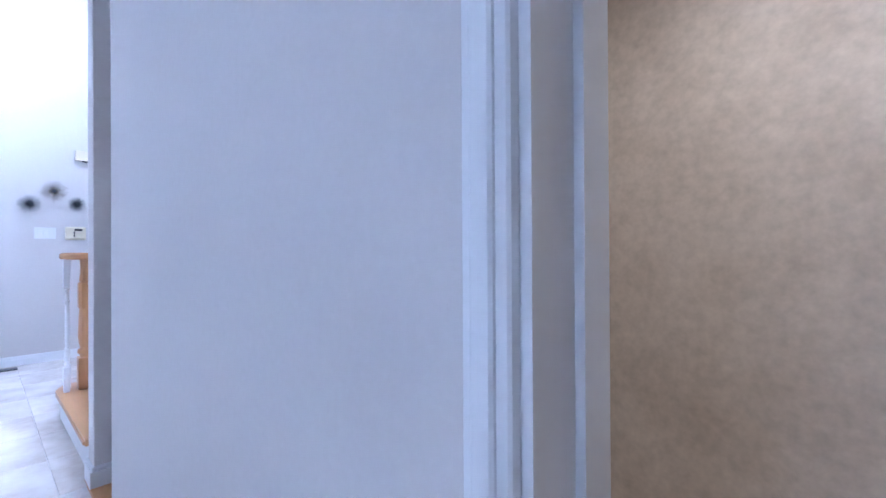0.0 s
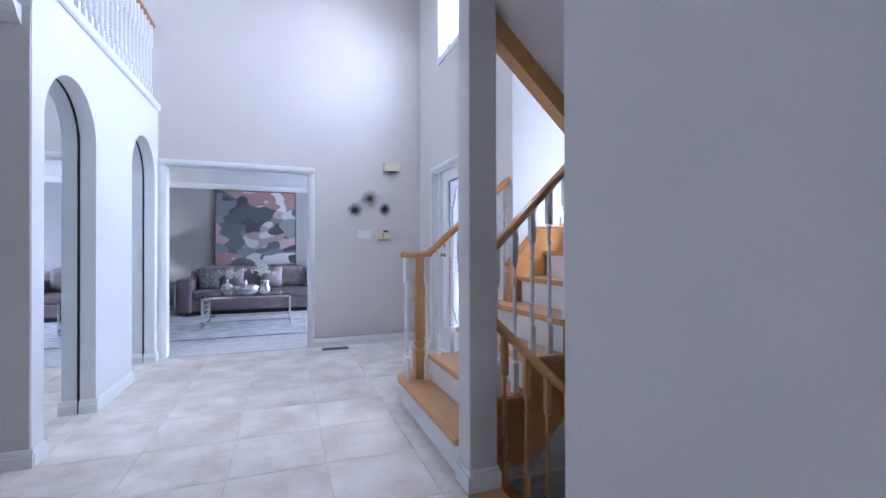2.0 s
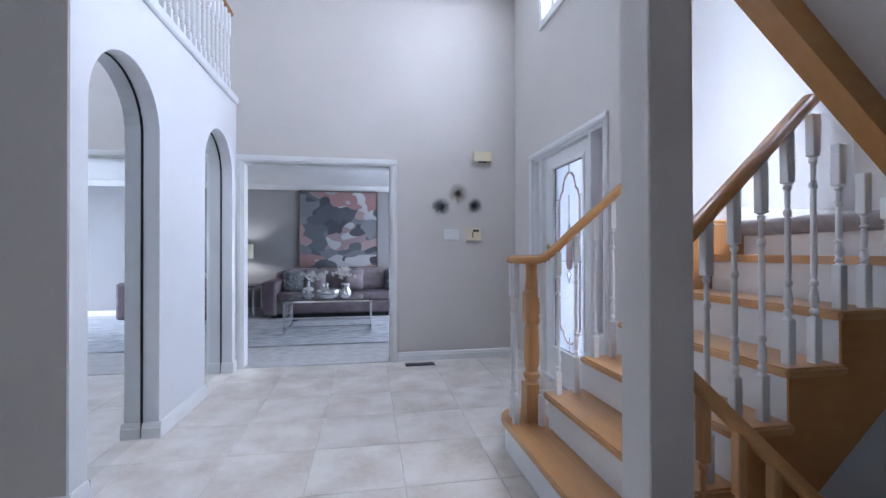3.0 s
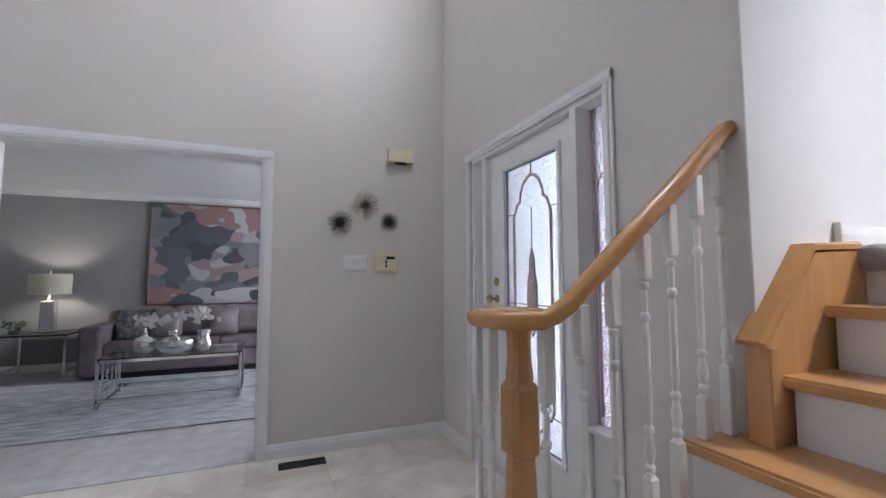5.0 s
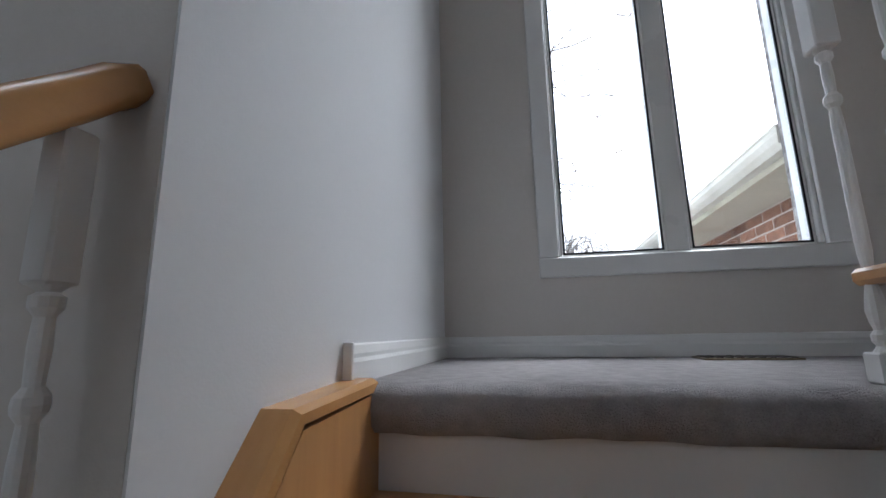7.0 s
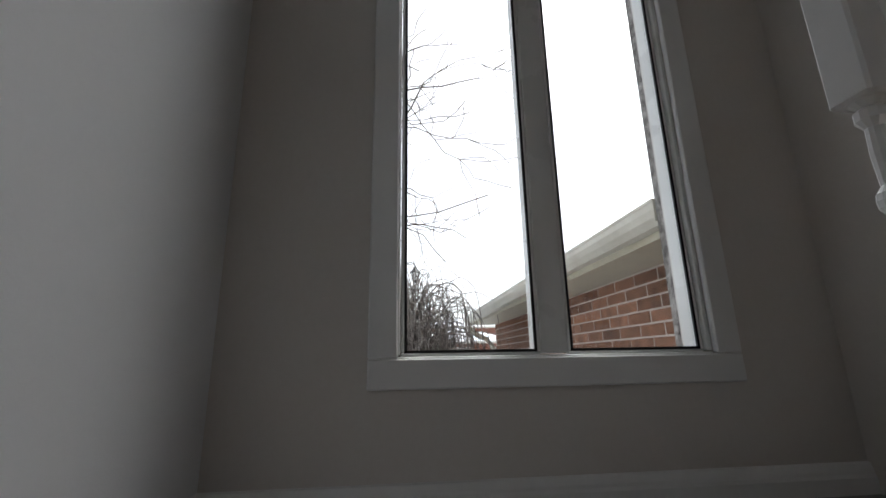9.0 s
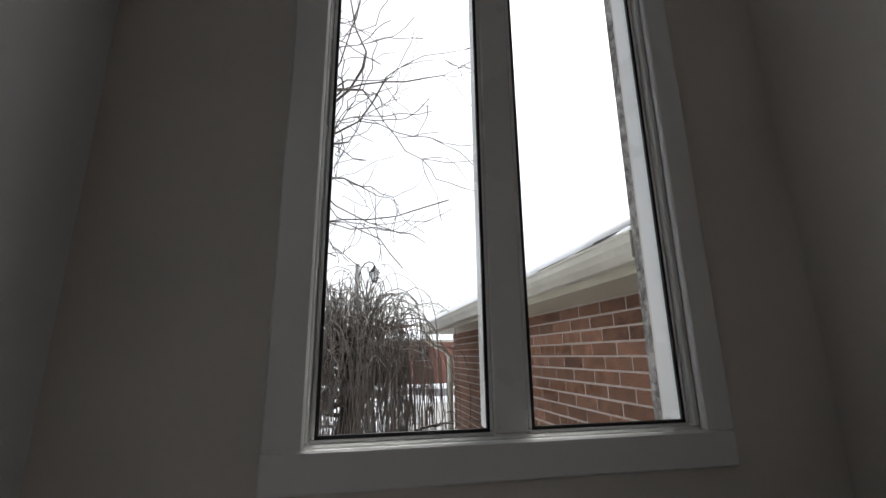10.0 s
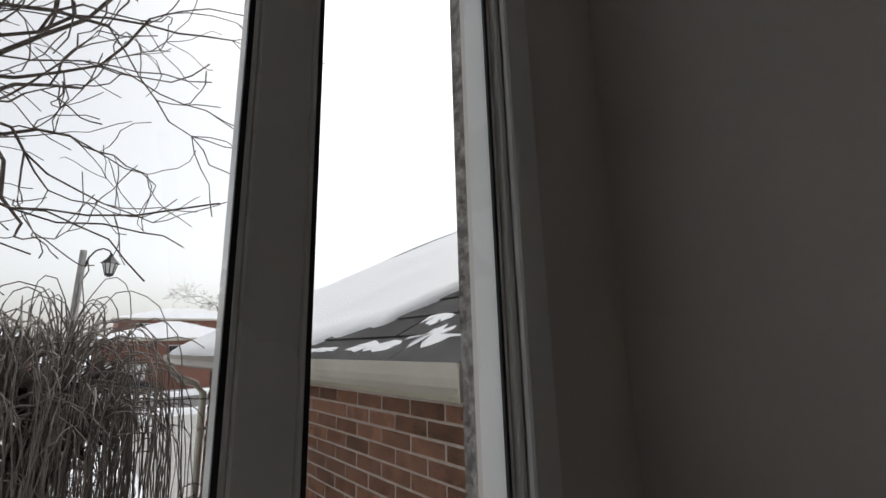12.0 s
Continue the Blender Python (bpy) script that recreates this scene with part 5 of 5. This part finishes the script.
tube_part("lantern_bars", [[(0.075 * math.cos(a), LY + 0.075 * math.sin(a), 4.26, 0.010), (0.132 * math.cos(a), LY + 0.132 * math.sin(a), 4.48, 0.010)] for a in [2 * math.pi * i / 8 for i in range(8)]], "black", sl, 4)
part("lantern_base", lathe(B(), [(0.02, 4.19), (0.08, 4.22), (0.08, 4.26)], 0, LY, seg=8), "black", sl)


# trees
def grow(lines, p, d, r, length, depth, rnd, spread, up, split=(2, 3), wig=0.14, rmin=0.004):
    pts = [(p.x, p.y, p.z, r)]
    n = 8 if depth > 2 else 5
    q = p.copy()
    for i in range(n):
        d = (d + Vector((rnd.gauss(0, wig), rnd.gauss(0, wig), rnd.gauss(0, wig) + up))).normalized()
        q = q + d * (length / n)
        pts.append((q.x, q.y, q.z, max(rmin, r * (1 - 0.42 * (i + 1) / n))))
        if depth > 0 and i >= 1 and rnd.random() < 0.40:
            s = d.orthogonal()
            s.rotate(Matrix.Rotation(rnd.uniform(0, 6.28), 3, d))
            nd = (d + s * spread * rnd.uniform(0.7, 1.3)).normalized()
            grow(lines, q.copy(), nd, max(rmin, pts[-1][3] * rnd.uniform(0.45, 0.65)), length * rnd.uniform(0.55, 0.8), depth - 1, rnd, spread, up, split, wig, rmin)
    lines.append(pts)
    if depth > 0:
        for k in range(rnd.randint(*split)):
            s = d.orthogonal()
            s.rotate(Matrix.Rotation(rnd.uniform(0, 6.28), 3, d))
            nd = (d + s * spread * rnd.uniform(0.4, 1.0)).normalized()
            grow(lines, q.copy(), nd, max(rmin, pts[-1][3] * rnd.uniform(0.6, 0.85)), length * rnd.uniform(0.6, 0.85), depth - 1, rnd, spread, up, split, wig, rmin)


def bare_tree(at, trunk_h, r, limbs, depth, seed, label, rmin=0.005, name="tree"):
    t = thing(name, label, "tree", at=at)
    rnd = random.Random(seed)
    tube_part("trunk", [[(0, 0, -0.3, r * 1.3), (0.03, 0.02, trunk_h * 0.3, r), (0.0, -0.03, trunk_h * 0.7, r * 0.85), (0, 0, trunk_h, r * 0.6)]], "bark", t, 10)
    lines = []
    for h, d, rr, ln in limbs:
        grow(lines, Vector((0, 0, trunk_h * h)), Vector(d).normalized(), r * rr, ln, depth, rnd, 0.72, 0.02, (1, 3), 0.26, rmin)
    tube_part("branches", lines, "bark", t, 4)
    return t


bare_tree((10.2, 7.4, -0.36), 6.6, 0.22,
          [(0.64, (-0.1, -1, 0.10), 0.34, 2.3), (0.72, (0.1, -1, 0.10), 0.40, 2.5), (0.80, (-0.1, -1, 0.14), 0.46, 2.7), (0.87, (0.2, -1, 0.3), 0.48, 2.7), (0.94, (-0.2, -1, 0.5), 0.46, 2.4),
           (0.98, (-0.2, -0.9, 0.9), 0.48, 2.1), (1.0, (0.1, 0.4, 1), 0.5, 1.9), (0.9, (0.3, 1, 0.6), 0.4, 1.7), (0.76, (0.3, -1, 0.12), 0.40, 3.0), (0.68, (0.0, -1, 0.2), 0.36, 2.9)], 3, 11,
          "tall bare winter tree with spreading limbs", 0.0075)
for k, (x, y, h, s) in enumerate(((58, -8.5, 9.0, 21), (36, 6, 3.6, 22), (33, 9.5, 3.4, 23), (62, -16, 8.0, 24), (34, 14, 4.0, 27))):
    bare_tree((x, y, -0.36), h * 0.6, 0.14, [(0.7, (0.3, 0.8, 1), 0.5, h * 0.3), (0.8, (-0.3, -0.9, 1), 0.5, h * 0.3), (1.0, (0, 0.1, 1), 0.55, h * 0.32), (0.75, (0.1, -1, 0.6), 0.4, h * 0.28), (0.85, (0, 1, 0.5), 0.4, h * 0.26)], 3, s,
              "distant bare winter tree", 0.014)
bare_tree((11.6, 4.75, -0.36), 1.0, 0.09, [(0.5 + 0.05 * i, (math.cos(i * 2.4) * 0.7, math.sin(i * 2.4) * 0.7, 1), 0.5, 1.15) for i in range(9)], 3, 33,
          "leafless upright shrub with many thin stems", 0.005, "bare_shrub")


def weeping_tree(at):
    t = thing("weeping_tree", "leafless weeping tree with long hanging twigs in the snow", "tree", at=at)
    rnd = random.Random(5)
    tube_part("trunk", [[(0, 0, -0.2, 0.13), (0.05, 0.03, 0.5, 0.11), (-0.04, 0.06, 1.1, 0.10), (0.05, -0.02, 1.7, 0.09), (0.0, 0.0, 2.35, 0.05)]], "bark", t, 9)
    limbs, strands = [], []
    # contorted limbs, low and high
    for k in range(34):
        a = rnd.uniform(0, 6.28)
        low = k < 9
        z0 = rnd.uniform(0.75, 1.45) if low else rnd.uniform(1.5, 2.3)
        ln = rnd.uniform(0.6, 0.95) if low else rnd.uniform(0.3, 0.65)
        pts, q = [], Vector((0, 0, z0))
        d = Vector((math.cos(a), math.sin(a), rnd.uniform(-0.1, 0.3) if low else rnd.uniform(0.2, 0.9))).normalized()
        for i in range(9):
            pts.append((q.x, q.y, q.z, (0.042 if low else 0.026) * (1 - i / 10)))
            d = (d + Vector((rnd.gauss(0, 0.34), rnd.gauss(0, 0.34), rnd.gauss(-0.05, 0.3)))).normalized()
            q = q + d * ln / 8
        limbs.append(pts)
        # whips that rise, arch over and hang
        for s in range(10 if low else 23):
            b = pts[rnd.randint(3, 8)]
            aa = a + rnd.gauss(0, 0.9)
            reach = rnd.uniform(0.16, 0.68) * (1.5 if rnd.random() < 0.12 else 1.0)
            rise = rnd.uniform(0.02, 0.14) if low else rnd.uniform(0.06, 0.46)
            drop = rnd.uniform(0.3, 0.9) if low else rnd.uniform(0.35, 1.0) + 0.9 * rnd.random() ** 2
            sway, curl = rnd.gauss(0, 0.5), rnd.uniform(-0.05, 0.28)
            bend, swing = rnd.gauss(0, 0.10), rnd.uniform(0, 6.28)
            st = []
            for i in range(15):
                u = i / 14
                rr = reach * math.sin(min(1.0, u / 0.5) * math.pi * 0.5) + curl * max(0.0, u - 0.5) + 0.035 * u * math.sin(u * 7 + swing)
                zz = rise * math.sin(min(1.0, u / 0.38) * math.pi) if u < 0.19 else rise * (1 - ((u - 0.19) / 0.19) ** 2 * 0.35)
                zz = zz - drop * max(0.0, u - 0.34) ** 1.5 * 1.4
                th = aa + sway * u + bend * math.sin(u * 9)
                st.append((b[0] + rr * math.cos(th) + rnd.gauss(0, 0.005), b[1] + rr * math.sin(th) + rnd.gauss(0, 0.005), max(0.03, b[2] + zz), 0.0052 * (1 - 0.6 * u)))
            strands.append(st)
    # stiff upright shoots at the crown
    for k in range(26):
        a, e = rnd.uniform(0, 6.28), rnd.uniform(0.15, 0.6)
        strands.append([(0.1 * math.cos(a), 0.1 * math.sin(a), 2.1, 0.010), (0.6 * e * math.cos(a), 0.6 * e * math.sin(a), 2.4, 0.007), (e * math.cos(a), e * math.sin(a), 2.6 + 0.3 * rnd.random(), 0.003)])
    tube_part("limbs", limbs, "bark", t, 6)
    tube_part("twigs", strands, "twig", t, 4, label="long arching hanging twigs")


weeping_tree((6.75, 3.36, -0.24))

# ---------- repeated pieces: floor tiles and bricks ----------
T, G = 0.487, 0.0035
_tm = mesh_of("tile", box(B(), 0, 0, -0.012, T - G, T - G, 0.0, bev=0.0018), "tile")
for i in range(-7, 5):
    for j in range(-9, 5):
        x, y = 0.225 + i * T, 4.31 + j * T
        if x + T < -0.9 and y > 3.7:
            continue
        if x > 1.0 and y < 2.5:
            continue
        if x < -2.4 or y < -0.6:
            continue
        o = new("tile", _tm)
        o.parent, o.location = floor_main, (x + G / 2, y + G / 2, 0)

# bricks of the garage wall: single ones near the window, the rest joined
BL, BH, BJ, BD = 0.206, 0.057, 0.010, 0.010
_bk = []
for q in range(3):
    bm = box(B(), 0, -BD - 0.02, 0, BL, 0, BH, bev=0.002)
    _bk.append(mesh_of("brick", bm, "brick"))
rest = B()
gwall = [c for c in garage.children if c.name.startswith("wall")][0]
count = 0
for r in range(37):
    z = 2.12 - (r + 1) * (BH + BJ)
    x = GX0 + (0.108 if r % 2 else 0.0)
    while x < GX1 - 0.05:
        if x < 5.9 and r < 28 and count < 300:
            o = new("brick", _bk[(r + int(x * 10)) % 3])
            o.parent = gwall
            o.location = (x, GYW + random.uniform(-0.002, 0.002), z)
            count += 1
        else:
            w = min(BL, GX1 - x)
            box(rest, x, GYW - 0.02, z, x + w, GYW + random.uniform(-0.002, 0.002), z + BH)
        x += BL + BJ
tagged(part("brickwork", rest, "brick", gwall, "red-brown textured bricks"), kind="stuff")
